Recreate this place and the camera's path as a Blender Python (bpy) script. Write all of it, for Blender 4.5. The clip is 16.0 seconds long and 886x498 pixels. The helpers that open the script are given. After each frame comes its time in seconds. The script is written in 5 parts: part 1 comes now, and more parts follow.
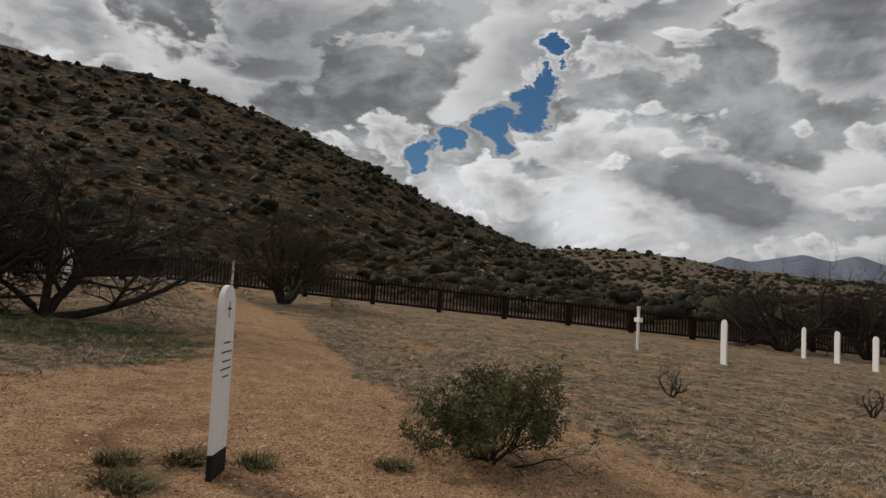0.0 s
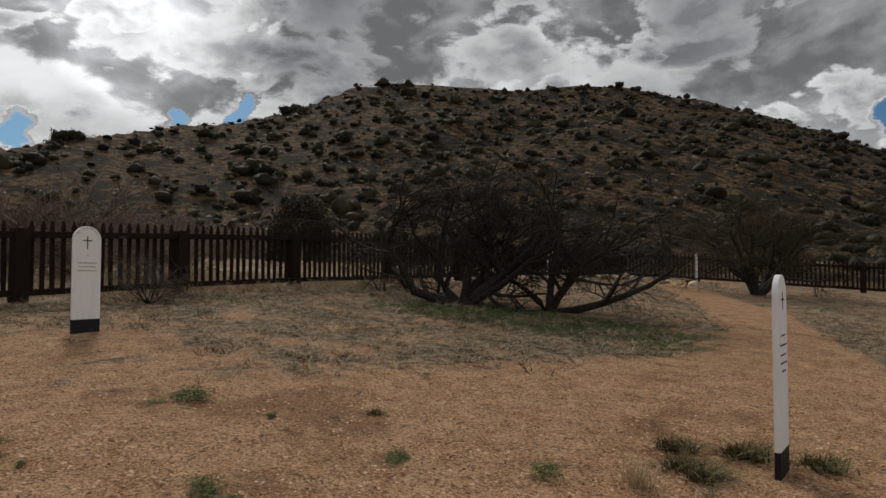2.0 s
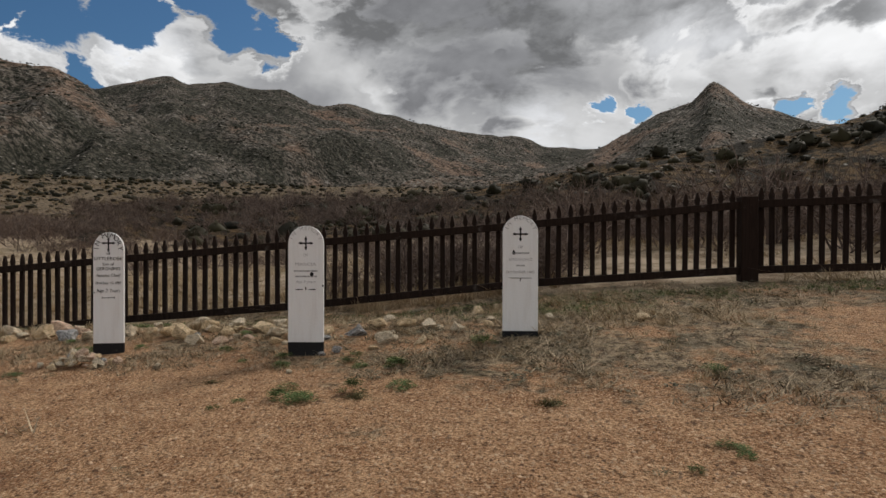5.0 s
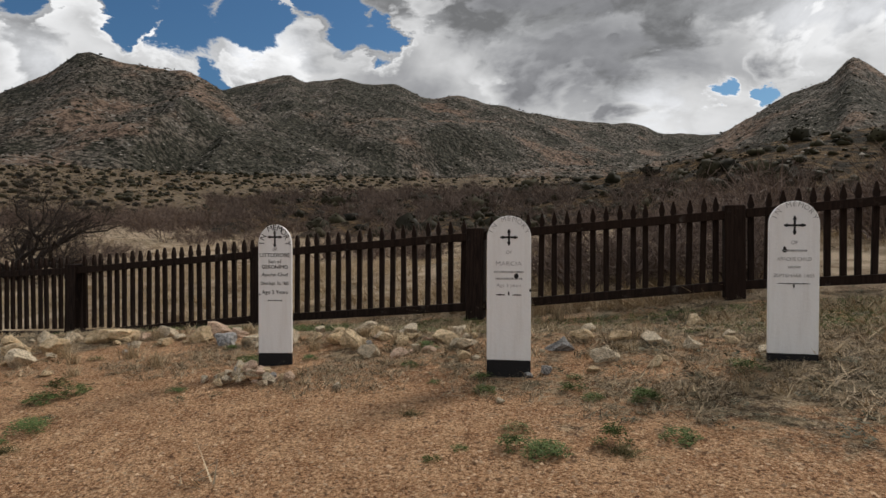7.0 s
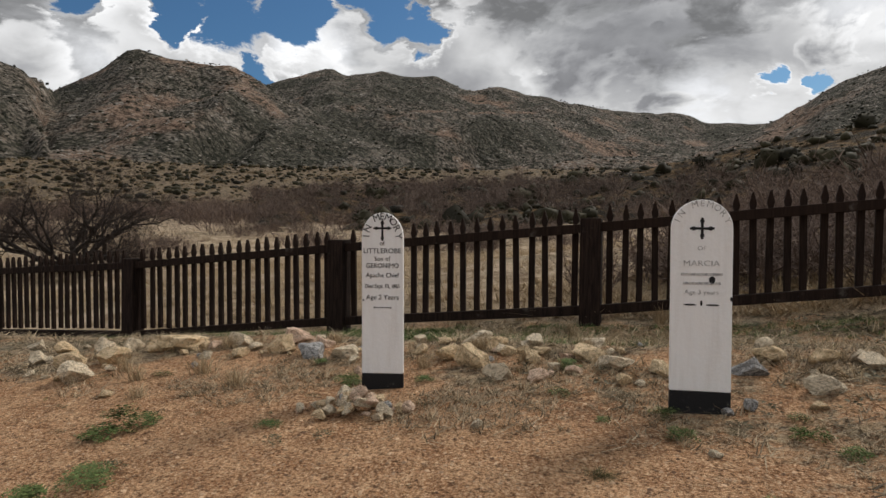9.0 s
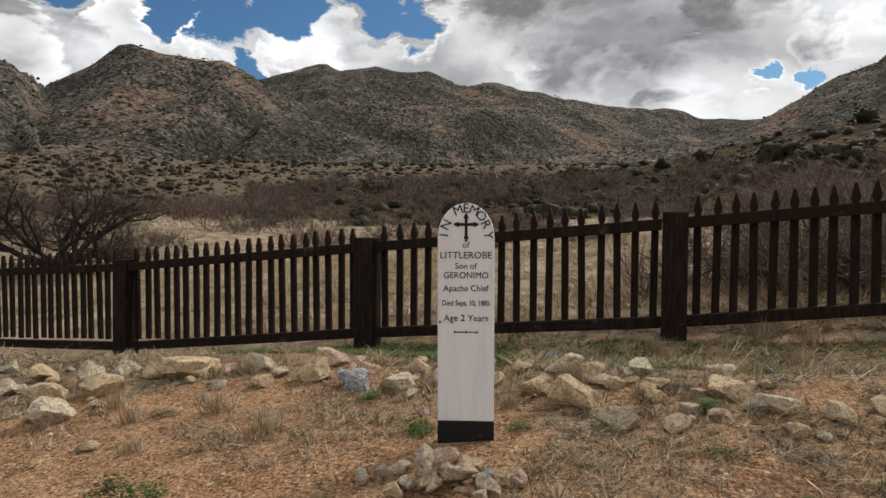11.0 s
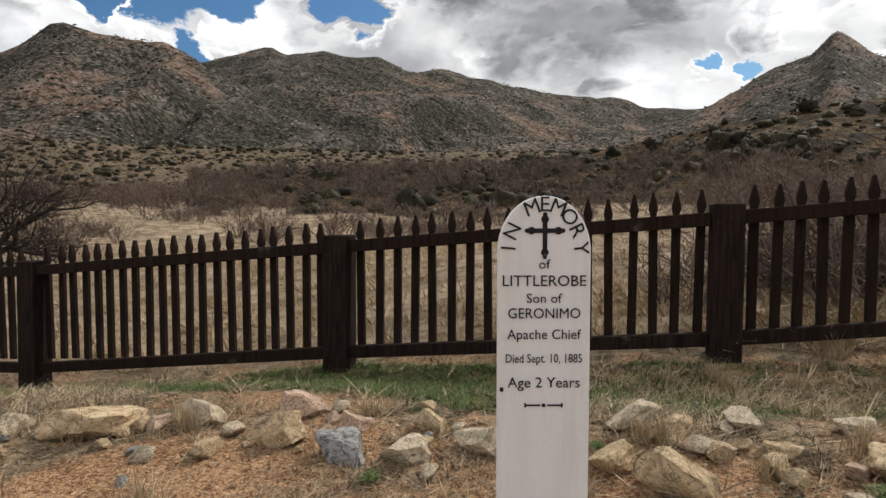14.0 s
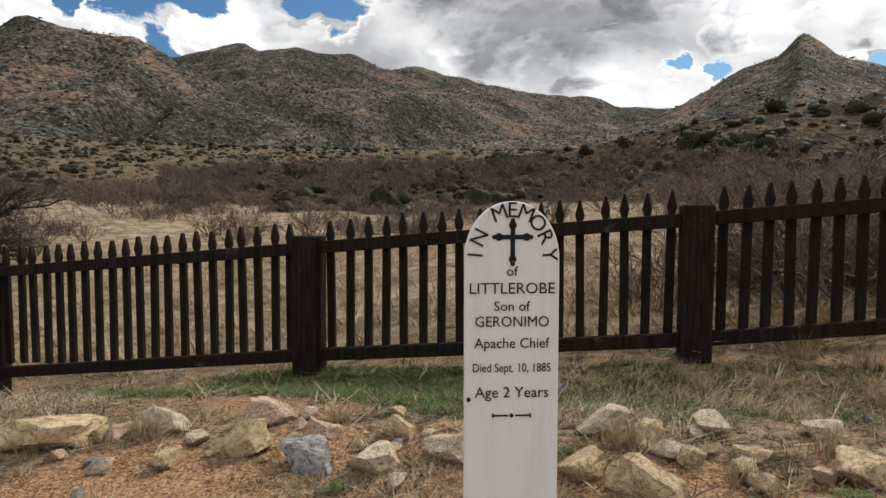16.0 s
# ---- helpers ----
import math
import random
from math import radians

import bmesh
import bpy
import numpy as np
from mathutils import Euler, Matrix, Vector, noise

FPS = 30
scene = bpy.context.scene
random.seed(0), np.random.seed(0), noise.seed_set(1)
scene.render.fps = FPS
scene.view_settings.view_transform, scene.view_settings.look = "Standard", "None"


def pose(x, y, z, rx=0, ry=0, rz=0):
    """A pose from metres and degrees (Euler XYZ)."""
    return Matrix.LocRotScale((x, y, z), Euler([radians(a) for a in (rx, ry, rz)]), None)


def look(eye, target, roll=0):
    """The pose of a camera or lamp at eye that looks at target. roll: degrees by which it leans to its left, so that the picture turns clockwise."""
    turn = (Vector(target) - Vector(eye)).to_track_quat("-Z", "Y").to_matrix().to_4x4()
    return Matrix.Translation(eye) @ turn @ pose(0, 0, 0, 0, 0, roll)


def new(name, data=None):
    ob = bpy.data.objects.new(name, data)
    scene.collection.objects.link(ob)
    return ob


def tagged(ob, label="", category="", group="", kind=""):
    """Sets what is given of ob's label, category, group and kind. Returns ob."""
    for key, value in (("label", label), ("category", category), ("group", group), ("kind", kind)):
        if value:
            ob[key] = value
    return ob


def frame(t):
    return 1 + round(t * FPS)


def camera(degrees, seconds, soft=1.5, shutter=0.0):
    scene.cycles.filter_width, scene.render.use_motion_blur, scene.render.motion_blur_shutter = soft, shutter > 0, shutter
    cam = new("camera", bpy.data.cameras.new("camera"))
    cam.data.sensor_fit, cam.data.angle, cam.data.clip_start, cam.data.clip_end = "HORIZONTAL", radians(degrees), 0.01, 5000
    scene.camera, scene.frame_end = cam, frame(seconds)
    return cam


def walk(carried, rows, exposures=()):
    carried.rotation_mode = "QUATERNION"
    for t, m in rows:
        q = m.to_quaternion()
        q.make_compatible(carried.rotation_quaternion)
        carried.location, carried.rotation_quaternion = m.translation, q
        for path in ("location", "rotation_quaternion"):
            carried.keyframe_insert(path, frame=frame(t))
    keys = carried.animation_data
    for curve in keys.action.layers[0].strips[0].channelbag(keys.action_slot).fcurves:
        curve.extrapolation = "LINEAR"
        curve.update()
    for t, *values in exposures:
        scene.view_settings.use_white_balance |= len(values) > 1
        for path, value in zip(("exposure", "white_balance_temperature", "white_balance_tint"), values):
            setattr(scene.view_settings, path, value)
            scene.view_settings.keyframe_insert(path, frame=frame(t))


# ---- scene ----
cam = camera(67.7, 16.0, 1.5)
METRES, EYE = 8.2, 1.5
ROWS = [
    (0.0, 0.0, 0.0, 0.0, -0.18, 3.73, -2.81),
    (0.5, -0.0125, 0.0031, -0.0027, 3.61, 3.67, -2.31),
    (1.0, -0.0343, 0.0081, -0.0033, 13.09, 3.29, -1.63),
    (1.5, -0.0545, 0.0023, -0.0038, 24.84, 2.82, -0.74),
    (2.0, -0.0709, -0.0233, -0.0033, 37.13, 2.25, -0.04),
    (2.5, -0.085, -0.0481, -0.0041, 49.6, 2.12, 0.55),
    (3.0, -0.1102, -0.0655, -0.0055, 62.47, 1.78, 0.75),
    (3.5, -0.1434, -0.0806, -0.0064, 75.33, 1.37, 0.72),
    (4.0, -0.1739, -0.1067, -0.0106, 85.94, 0.79, 0.31),
    (4.5, -0.207, -0.1411, -0.01, 93.87, 0.31, -0.1),
    (5.0, -0.2446, -0.1662, -0.0106, 101.15, -0.32, -0.15),
    (7.5, -0.3875, -0.3421, -0.0071, 111.47, -1.32, -0.18),
    (8.0, -0.4139, -0.3738, -0.0105, 112.89, -1.63, -0.2),
    (8.5, -0.4425, -0.4062, -0.0082, 113.69, -1.73, -0.13),
    (9.0, -0.4611, -0.438, -0.0089, 114.02, -1.8, -0.13),
    (11.5, -0.5894, -0.5786, -0.0086, 113.01, -2.53, -0.02),
    (12.0, -0.6123, -0.6005, -0.0079, 111.91, -2.75, 0.02),
    (12.5, -0.6305, -0.6227, -0.0049, 111.19, -2.77, -0.05),
    (13.0, -0.657, -0.6302, -0.0013, 110.64, -2.96, -0.06),
    (13.5, -0.6785, -0.6384, -0.0011, 109.9, -3.11, 0.02),
    (14.0, -0.6879, -0.6543, -0.002, 109.14, -3.28, 0.0),
    (14.5, -0.695, -0.6531, -0.001, 108.5, -3.39, -0.02),
    (15.0, -0.6971, -0.6522, -0.0002, 107.92, -3.45, -0.04),
    (15.5, -0.6968, -0.6531, 0.0006, 107.38, -3.46, -0.05),
    (16.0, -0.6955, -0.6534, 0.0008, 106.95, -3.47, -0.05),
]
walk(cam, [(t, pose(0, 0, EYE) @ pose(METRES * x, METRES * y, METRES * z, 90 + pitch, roll, yaw)) for t, x, y, z, yaw, pitch, roll in ROWS],
     exposures=[(0.0, 0.0), (2.5, 0.02), (5.0, 0.16), (9.0, 0.40), (12.5, 0.64), (16.0, 0.74)])

# ---- daylight: broken cloud, the sun behind thin cloud over the hill ----
SUN_AZ, SUN_EL = 63.0, 40.0


def heading(az, el=0.0):
    """The unit vector at az degrees to the left of +y and el degrees up."""
    a, e = radians(az), radians(el)
    return Vector((-math.sin(a) * math.cos(e), math.cos(a) * math.cos(e), math.sin(e)))


sun = new("sun", bpy.data.lights.new("sun", "SUN"))
sun.data.energy, sun.data.angle, sun.data.color = 1.65, radians(13), (1.0, 0.91, 0.805)
sun.matrix_world = look((0, 0, 60), Vector((0, 0, 60)) - heading(SUN_AZ, SUN_EL))


class Nodes:
    """Short hand for building node trees."""

    def __init__(self, tree):
        self.tree = tree
        tree.nodes.clear()

    def add(self, kind, **sets):
        n = self.tree.nodes.new(kind)
        for k, v in sets.items():
            if k == "op":
                n.operation = v
            elif k == "blend":
                n.blend_type = v
            elif k == "data":
                n.data_type = v
            elif k == "clamp":
                n.use_clamp = v
        return n

    def link(self, a, b):
        self.tree.links.new(a, b)

    def put(self, socket, v):
        if isinstance(v, bpy.types.NodeSocket):
            self.link(v, socket)
        elif v is not None:
            socket.default_value = v

    def math(self, op, a, b=None, c=None, clamp=False):
        n = self.add("ShaderNodeMath", op=op, clamp=clamp)
        for s, v in zip(n.inputs, (a, b, c)):
            self.put(s, v)
        return n.outputs[0]

    def vec(self, op, a, b=None, scale=None):
        n = self.add("ShaderNodeVectorMath", op=op)
        self.put(n.inputs[0], a)
        self.put(n.inputs[1], b)
        if scale is not None:
            self.put(n.inputs[3], scale)
        return n.outputs["Value"] if op in ("DOT_PRODUCT", "LENGTH") else n.outputs[0]

    def noise(self, at, scale, detail=4.0, rough=0.55, warp=0.0, color=False):
        n = self.add("ShaderNodeTexNoise")
        self.put(n.inputs["Vector"], at)
        n.inputs["Scale"].default_value, n.inputs["Detail"].default_value = scale, detail
        n.inputs["Roughness"].default_value, n.inputs["Distortion"].default_value = rough, warp
        return n.outputs["Color" if color else "Fac"]

    def ramp(self, v, a, b, lo=0.0, hi=1.0, smooth=True):
        n = self.add("ShaderNodeMapRange")
        n.interpolation_type = "SMOOTHSTEP" if smooth else "LINEAR"
        for s, x in zip(n.inputs, (v, a, b, lo, hi)):
            self.put(s, x)
        return n.outputs[0]

    def mix(self, f, a, b, blend="MIX"):
        n = self.add("ShaderNodeMix", data="RGBA", blend=blend)
        self.put(n.inputs[0], f)
        self.put(n.inputs[6], (*a, 1) if isinstance(a, tuple) else a)
        self.put(n.inputs[7], (*b, 1) if isinstance(b, tuple) else b)
        return n.outputs[2]


def build_sky():
    world = bpy.data.worlds.new("sky")
    scene.world = world
    world.use_nodes = True
    g = Nodes(world.node_tree)
    sky = g.add("ShaderNodeTexSky")
    sky.sky_type, sky.sun_disc = "NISHITA", False
    sky.sun_elevation, sky.sun_rotation = radians(SUN_EL), radians(-SUN_AZ)
    d = g.add("ShaderNodeTexCoord").outputs["Generated"]
    sep = g.add("ShaderNodeSeparateXYZ")
    g.link(d, sep.inputs[0])
    up = sep.outputs[2]
    p = g.vec("MULTIPLY", d, (1.0, 1.0, 1.8))
    p = g.vec("ADD", p, (3.7, 1.9, 0.4))
    p = g.vec("ADD", p, g.vec("SCALE", g.noise(p, 3.0, 3.0, 0.5, 0.0, True), None, 0.16))
    lit = heading(SUN_AZ, SUN_EL)
    puff = g.noise(p, 3.0, 9.0, 0.52)
    broad = g.noise(p, 1.5, 2.0, 0.5)
    shred = g.vec("SUBTRACT", g.noise(p, 9.0, 8.0, 0.62, 0.0, True), (0.5, 0.5, 0.5))
    torn = g.vec("NORMALIZE", g.vec("ADD", d, g.vec("SCALE", shred, None, 0.13)))
    masks = []
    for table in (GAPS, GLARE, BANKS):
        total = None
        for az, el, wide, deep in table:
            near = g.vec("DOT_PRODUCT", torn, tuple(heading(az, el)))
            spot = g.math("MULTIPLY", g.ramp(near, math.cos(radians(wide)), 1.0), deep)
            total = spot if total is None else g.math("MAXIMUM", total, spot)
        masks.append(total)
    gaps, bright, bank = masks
    # a high grey deck, torn open where the blue shows
    low = g.ramp(up, 0.30, 0.12)
    ragged = g.noise(p, 12.0, 6.0, 0.6)
    deck = g.math("ADD", g.ramp(g.math("ADD", g.math("MULTIPLY", puff, 0.7), g.math("MULTIPLY", ragged, 0.3)), 0.62, 0.36, 0.18, 0.50), g.math("MULTIPLY", low, 0.10))
    deck = g.math("ADD", deck, g.math("MULTIPLY", bright, g.ramp(puff, 0.75, 0.40)))
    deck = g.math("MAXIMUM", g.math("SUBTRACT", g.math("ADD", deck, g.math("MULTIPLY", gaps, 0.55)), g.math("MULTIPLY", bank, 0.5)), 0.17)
    blue = g.vec("SCALE", g.vec("MULTIPLY", sky.outputs[0], (0.55, 0.9, 1.2)), None, 0.05)
    opened = g.ramp(g.math("ADD", gaps, g.math("MULTIPLY", g.math("SUBTRACT", 0.5, ragged), 1.3)), 0.24, 0.42)
    tint = g.mix(opened, g.vec("SCALE", (0.965, 0.98, 1.01), None, deck), blue)
    # heaped clouds in front of it, bright at the rim and grey in the depth
    for shift, scale, start, deepness in (((1.3, 0.2, 2.1), 2.3, 0.49, 0.20), ((7.1, 3.3, 0.7), 3.9, 0.52, 0.15), ((2.9, 8.4, 5.2), 6.3, 0.56, 0.12)):
        at = g.vec("ADD", p, shift)
        body = g.noise(at, scale, 10.0, 0.54)
        above = g.noise(g.vec("ADD", at, (lit.x * 0.03, lit.y * 0.03, 0.16 / scale)), scale, 5.0, 0.5)
        body = g.math("SUBTRACT", body, g.math("MULTIPLY", gaps, 0.30))
        cover = g.ramp(body, start, start + 0.035)
        tone = g.ramp(body, start + 0.01, start + deepness, 0.66, 0.20)
        tone = g.math("ADD", tone, g.math("MULTIPLY", g.math("SUBTRACT", g.math("ADD", body, g.math("MULTIPLY", gaps, 0.30)), above), 1.5))
        tone = g.math("ADD", tone, g.math("MULTIPLY", bright, g.ramp(body, start + deepness * 1.6, start, 0.1, 0.6)))
        tone = g.math("ADD", tone, g.math("MULTIPLY", gaps, 0.10))
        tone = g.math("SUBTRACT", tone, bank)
        tone = g.math("MINIMUM", g.math("MAXIMUM", tone, g.ramp(g.math("ADD", broad, g.math("MULTIPLY", ragged, 0.5)), 0.95, 0.55, 0.17, 0.32)), 1.5)
        tint = g.mix(cover, tint, g.vec("SCALE", g.mix(g.ramp(tone, 0.15, 0.6), (0.94, 0.955, 1.01), (0.985, 0.99, 1.0)), None, tone))
    back = g.add("ShaderNodeBackground")
    g.link(tint, back.inputs[0])
    back.inputs[1].default_value = 0.86
    out = g.add("ShaderNodeOutputWorld")
    g.link(back.outputs[0], out.inputs[0])


# openings in the cloud: azimuth, elevation, half width, depth
GLARE = [(63, 19.5, 9, 0.9), (59, 22, 9, 0.6), (70, 16, 6, 0.4), (76, 17, 4, 0.3), (81.5, 15.5, 4, 0.25), (93, 10.2, 5, 0.4), (88, 9.5, 4, 0.3), (-15, 9, 9, 0.3), (-3, 9, 5, 0.25), (141, 15, 5, 0.35), (134, 15.5, 3, 0.3), (125, 14.2, 4, 0.35), (100, 11, 4, 0.25)]
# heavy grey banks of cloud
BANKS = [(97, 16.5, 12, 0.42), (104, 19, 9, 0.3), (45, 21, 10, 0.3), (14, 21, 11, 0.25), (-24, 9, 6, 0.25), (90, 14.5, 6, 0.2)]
GAPS = [(2.1, 11.2, 1.9, 0.62), (-0.3, 12.8, 2.1, 0.62), (-4.2, 15, 2.5, 0.62), (-7.1, 15.7, 2.4, 0.62), (-8.5, 17.7, 1.5, 0.62), (-9.1, 20.4, 1.7, 0.62), (84.9, 11, 1.5, 0.62), (88.4, 11.1, 1.3, 0.62), (73.2, 10.2, 1.6, 0.62), (69.9, 10.1, 1.8, 0.62), (59.5, 12.5, 1.2, 0.62),
        (53.7, 13, 1.4, 0.62), (143.2, 17.5, 3.1, 0.62), (136, 16.8, 2.8, 0.62), (130.9, 16.2, 4.0, 0.62), (127.3, 17.4, 4.2, 0.62), (118.3, 17.6, 3.5, 0.62), (115.9, 16.3, 2.4, 0.62), (129.6, 12.4, 2.1, 0.62), (133, 20, 5.2, 0.62), (120.7, 20, 3.7, 0.62)]
build_sky()


# ---- materials ----
def material(name, paint, rough=0.9, bump=None, metal=0.0, spec=0.3):
    """paint(g, at) gives the colour socket; bump(g, at) a height socket and its depth."""
    m = bpy.data.materials.new(name)
    m.use_nodes = True
    g = Nodes(m.node_tree)
    at = g.add("ShaderNodeTexCoord").outputs["Object"]
    s = g.add("ShaderNodeBsdfPrincipled")
    s.inputs["Roughness"].default_value, s.inputs["Metallic"].default_value = rough, metal
    s.inputs["Specular IOR Level"].default_value = spec
    g.put(s.inputs["Base Color"], paint(g, at))
    if bump:
        height, depth = bump(g, at)
        b = g.add("ShaderNodeBump")
        b.inputs["Distance"].default_value = depth
        g.link(height, b.inputs["Height"])
        g.link(b.outputs[0], s.inputs["Normal"])
    out = g.add("ShaderNodeOutputMaterial")
    g.link(s.outputs[0], out.inputs[0])
    return m


def zone(g, name):
    n = g.add("ShaderNodeAttribute")
    n.attribute_name = name
    return n.outputs["Fac"]


def island(g):
    return g.add("ShaderNodeNewGeometry").outputs["Random Per Island"]


def each(g):
    return g.add("ShaderNodeObjectInfo").outputs["Random"]


def paint_ground(g, at):
    # decomposed granite
    big = g.noise(at, 0.55, 4.0, 0.6)
    mid = g.noise(at, 4.0, 5.0, 0.65)
    fine = g.noise(at, 52.0, 4.0, 0.8)
    grit = g.mix(g.ramp(mid, 0.3, 0.7), (0.42, 0.215, 0.105), (0.67, 0.40, 0.22))
    clod = g.noise(at, 19.0, 4.0, 0.7)
    grit = g.mix(g.ramp(fine, 0.51, 0.62), grit, (0.78, 0.56, 0.36))
    grit = g.mix(g.math("MULTIPLY", g.ramp(fine, 0.48, 0.37), 0.9), grit, (0.085, 0.042, 0.022))
    grit = g.mix(g.math("MULTIPLY", g.ramp(clod, 0.46, 0.34), 0.75), grit, (0.11, 0.055, 0.03))
    grit = g.mix(g.math("MULTIPLY", g.ramp(big, 0.56, 0.66), 0.5), grit, (0.20, 0.09, 0.045))
    # dead grass mat: pale clumps with dark gaps, bare gravel showing through
    g1 = g.noise(at, 7.5, 6.0, 0.72)
    straw = g.mix(g.ramp(g1, 0.40, 0.58), (0.070, 0.050, 0.030), (0.45, 0.345, 0.215))
    straw = g.mix(g.math("MULTIPLY", g.ramp(clod, 0.50, 0.38), 0.85), straw, (0.045, 0.036, 0.024))
    straw = g.mix(g.math("MULTIPLY", g.ramp(fine, 0.51, 0.62), 0.6), straw, (0.60, 0.52, 0.40))
    straw = g.mix(g.ramp(g.noise(at, 1.3, 4.0, 0.6), 0.52, 0.62), straw, g.mix(g.ramp(g1, 0.40, 0.58), (0.055, 0.050, 0.030), (0.32, 0.275, 0.195)))
    straw = g.mix(g.math("MULTIPLY", g.ramp(g.noise(at, 2.6, 6.0, 0.7), 0.51, 0.60), 0.75), straw, g.mix(g.ramp(g1, 0.42, 0.60), (0.040, 0.040, 0.022), (0.17, 0.155, 0.098)))
    green = g.mix(g.ramp(g1, 0.35, 0.7), (0.030, 0.045, 0.018), (0.12, 0.14, 0.055))
    patch = g.math("ADD", g.math("MULTIPLY", zone(g, "grass"), 0.80), g.math("MULTIPLY", g.math("SUBTRACT", g.noise(at, 1.1, 8.0, 0.74), 0.5), 3.8))
    c = g.mix(g.math("MULTIPLY", g.ramp(patch, 0.40, 0.85), 0.9), grit, straw)
    lush = g.math("ADD", zone(g, "green"), g.math("MULTIPLY", g.math("SUBTRACT", g.noise(at, 2.4, 5.0, 0.65), 0.5), 1.2))
    c = g.mix(g.math("MULTIPLY", g.ramp(lush, 0.45, 0.75), 0.75), c, green)
    # yellow field beyond the fence
    f1 = g.noise(at, 1.2, 8.0, 0.7)
    field = g.mix(g.ramp(f1, 0.38, 0.62), (0.25, 0.18, 0.115), (0.62, 0.50, 0.36))
    field = g.mix(g.math("MULTIPLY", g.ramp(g.noise(at, 0.35, 5.0, 0.6), 0.54, 0.66), 0.6), field, (0.16, 0.14, 0.085))
    c = g.mix(zone(g, "field"), c, field)
    # hillsides; the near slope's shade, facing away from the sun, is in its colour
    h1 = g.noise(at, 0.22, 8.0, 0.68)
    h2 = g.noise(at, 0.9, 6.0, 0.7)
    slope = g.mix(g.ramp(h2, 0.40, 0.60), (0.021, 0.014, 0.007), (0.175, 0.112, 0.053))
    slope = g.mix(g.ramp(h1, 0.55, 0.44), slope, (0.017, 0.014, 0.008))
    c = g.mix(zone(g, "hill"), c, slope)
    m1 = g.noise(at, 0.045, 9.0, 0.74)
    m2 = g.noise(at, 0.16, 7.0, 0.76)
    mount = g.mix(g.ramp(m2, 0.45, 0.56), (0.021, 0.021, 0.016), (0.185, 0.160, 0.132))
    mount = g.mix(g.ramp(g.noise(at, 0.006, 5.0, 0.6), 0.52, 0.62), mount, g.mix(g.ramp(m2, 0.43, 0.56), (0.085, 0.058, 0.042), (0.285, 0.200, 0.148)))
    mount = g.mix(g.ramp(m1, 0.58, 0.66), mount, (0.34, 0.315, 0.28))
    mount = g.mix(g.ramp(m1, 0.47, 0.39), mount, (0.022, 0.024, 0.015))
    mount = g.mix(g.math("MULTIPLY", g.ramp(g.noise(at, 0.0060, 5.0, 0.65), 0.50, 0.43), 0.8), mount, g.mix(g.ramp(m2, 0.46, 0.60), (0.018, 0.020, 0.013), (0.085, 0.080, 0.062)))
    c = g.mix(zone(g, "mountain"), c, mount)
    tan = g.mix(g.ramp(h2, 0.36, 0.62), (0.055, 0.043, 0.030), (0.26, 0.20, 0.135))
    c = g.mix(zone(g, "apron"), c, tan)
    # farthest range: distance haze painted in as one flat blue-grey
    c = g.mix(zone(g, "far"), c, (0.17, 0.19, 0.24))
    return c


def bump_ground(g, at):
    h = g.math("ADD", g.math("MULTIPLY", g.noise(at, 45.0, 3.0, 0.7), 0.035), g.math("MULTIPLY", g.noise(at, 7.0, 6.0, 0.7), 0.12))
    h = g.math("ADD", h, g.math("MULTIPLY", g.noise(at, 17.0, 4.0, 0.7), 0.07))
    h = g.math("ADD", h, g.math("MULTIPLY", zone(g, "hill"), g.math("MULTIPLY", g.noise(at, 0.6, 6.0, 0.7), 1.2)))
    return g.math("ADD", h, g.math("MULTIPLY", zone(g, "mountain"), g.math("MULTIPLY", g.noise(at, 0.018, 7.0, 0.6), 34.0))), 1.0


MAT_GROUND = material("desert_ground", paint_ground, 0.95, bump_ground, spec=0.15)


def paint_timber(g, at):
    long = g.add("ShaderNodeMapping")
    long.inputs["Scale"].default_value = (30.0, 30.0, 2.2)
    g.link(at, long.inputs[0])
    grain = g.noise(long.outputs[0], 1.5, 6.0, 0.65, 0.4)
    c = g.mix(g.ramp(grain, 0.3, 0.72), (0.008, 0.005, 0.004), (0.036, 0.022, 0.017))
    c = g.mix(g.math("MULTIPLY", each(g), 0.6), c, (0.022, 0.012, 0.008))
    return g.mix(g.ramp(g.noise(at, 3.5, 5.0, 0.7), 0.60, 0.74), c, (0.095, 0.080, 0.070))


def bump_timber(g, at):
    long = g.add("ShaderNodeMapping")
    long.inputs["Scale"].default_value = (60.0, 60.0, 3.0)
    g.link(at, long.inputs[0])
    return g.noise(long.outputs[0], 1.5, 5.0, 0.7), 0.006


MAT_TIMBER = material("dark_stained_timber", paint_timber, 0.9, bump_timber, spec=0.15)


def paint_white(g, at):
    long = g.add("ShaderNodeMapping")
    long.inputs["Scale"].default_value = (9.0, 9.0, 0.9)
    g.link(at, long.inputs[0])
    c = g.mix(g.ramp(g.noise(long.outputs[0], 2.0, 6.0, 0.65), 0.42, 0.75), (0.88, 0.88, 0.885), (0.81, 0.80, 0.795))
    c = g.mix(g.math("MULTIPLY", g.ramp(g.noise(at, 5.0, 5.0, 0.6), 0.60, 0.78), 0.5), c, (0.64, 0.59, 0.56))
    return g.mix(g.ramp(g.noise(at, 28.0, 4.0, 0.7), 0.70, 0.76), c, (0.30, 0.27, 0.25))


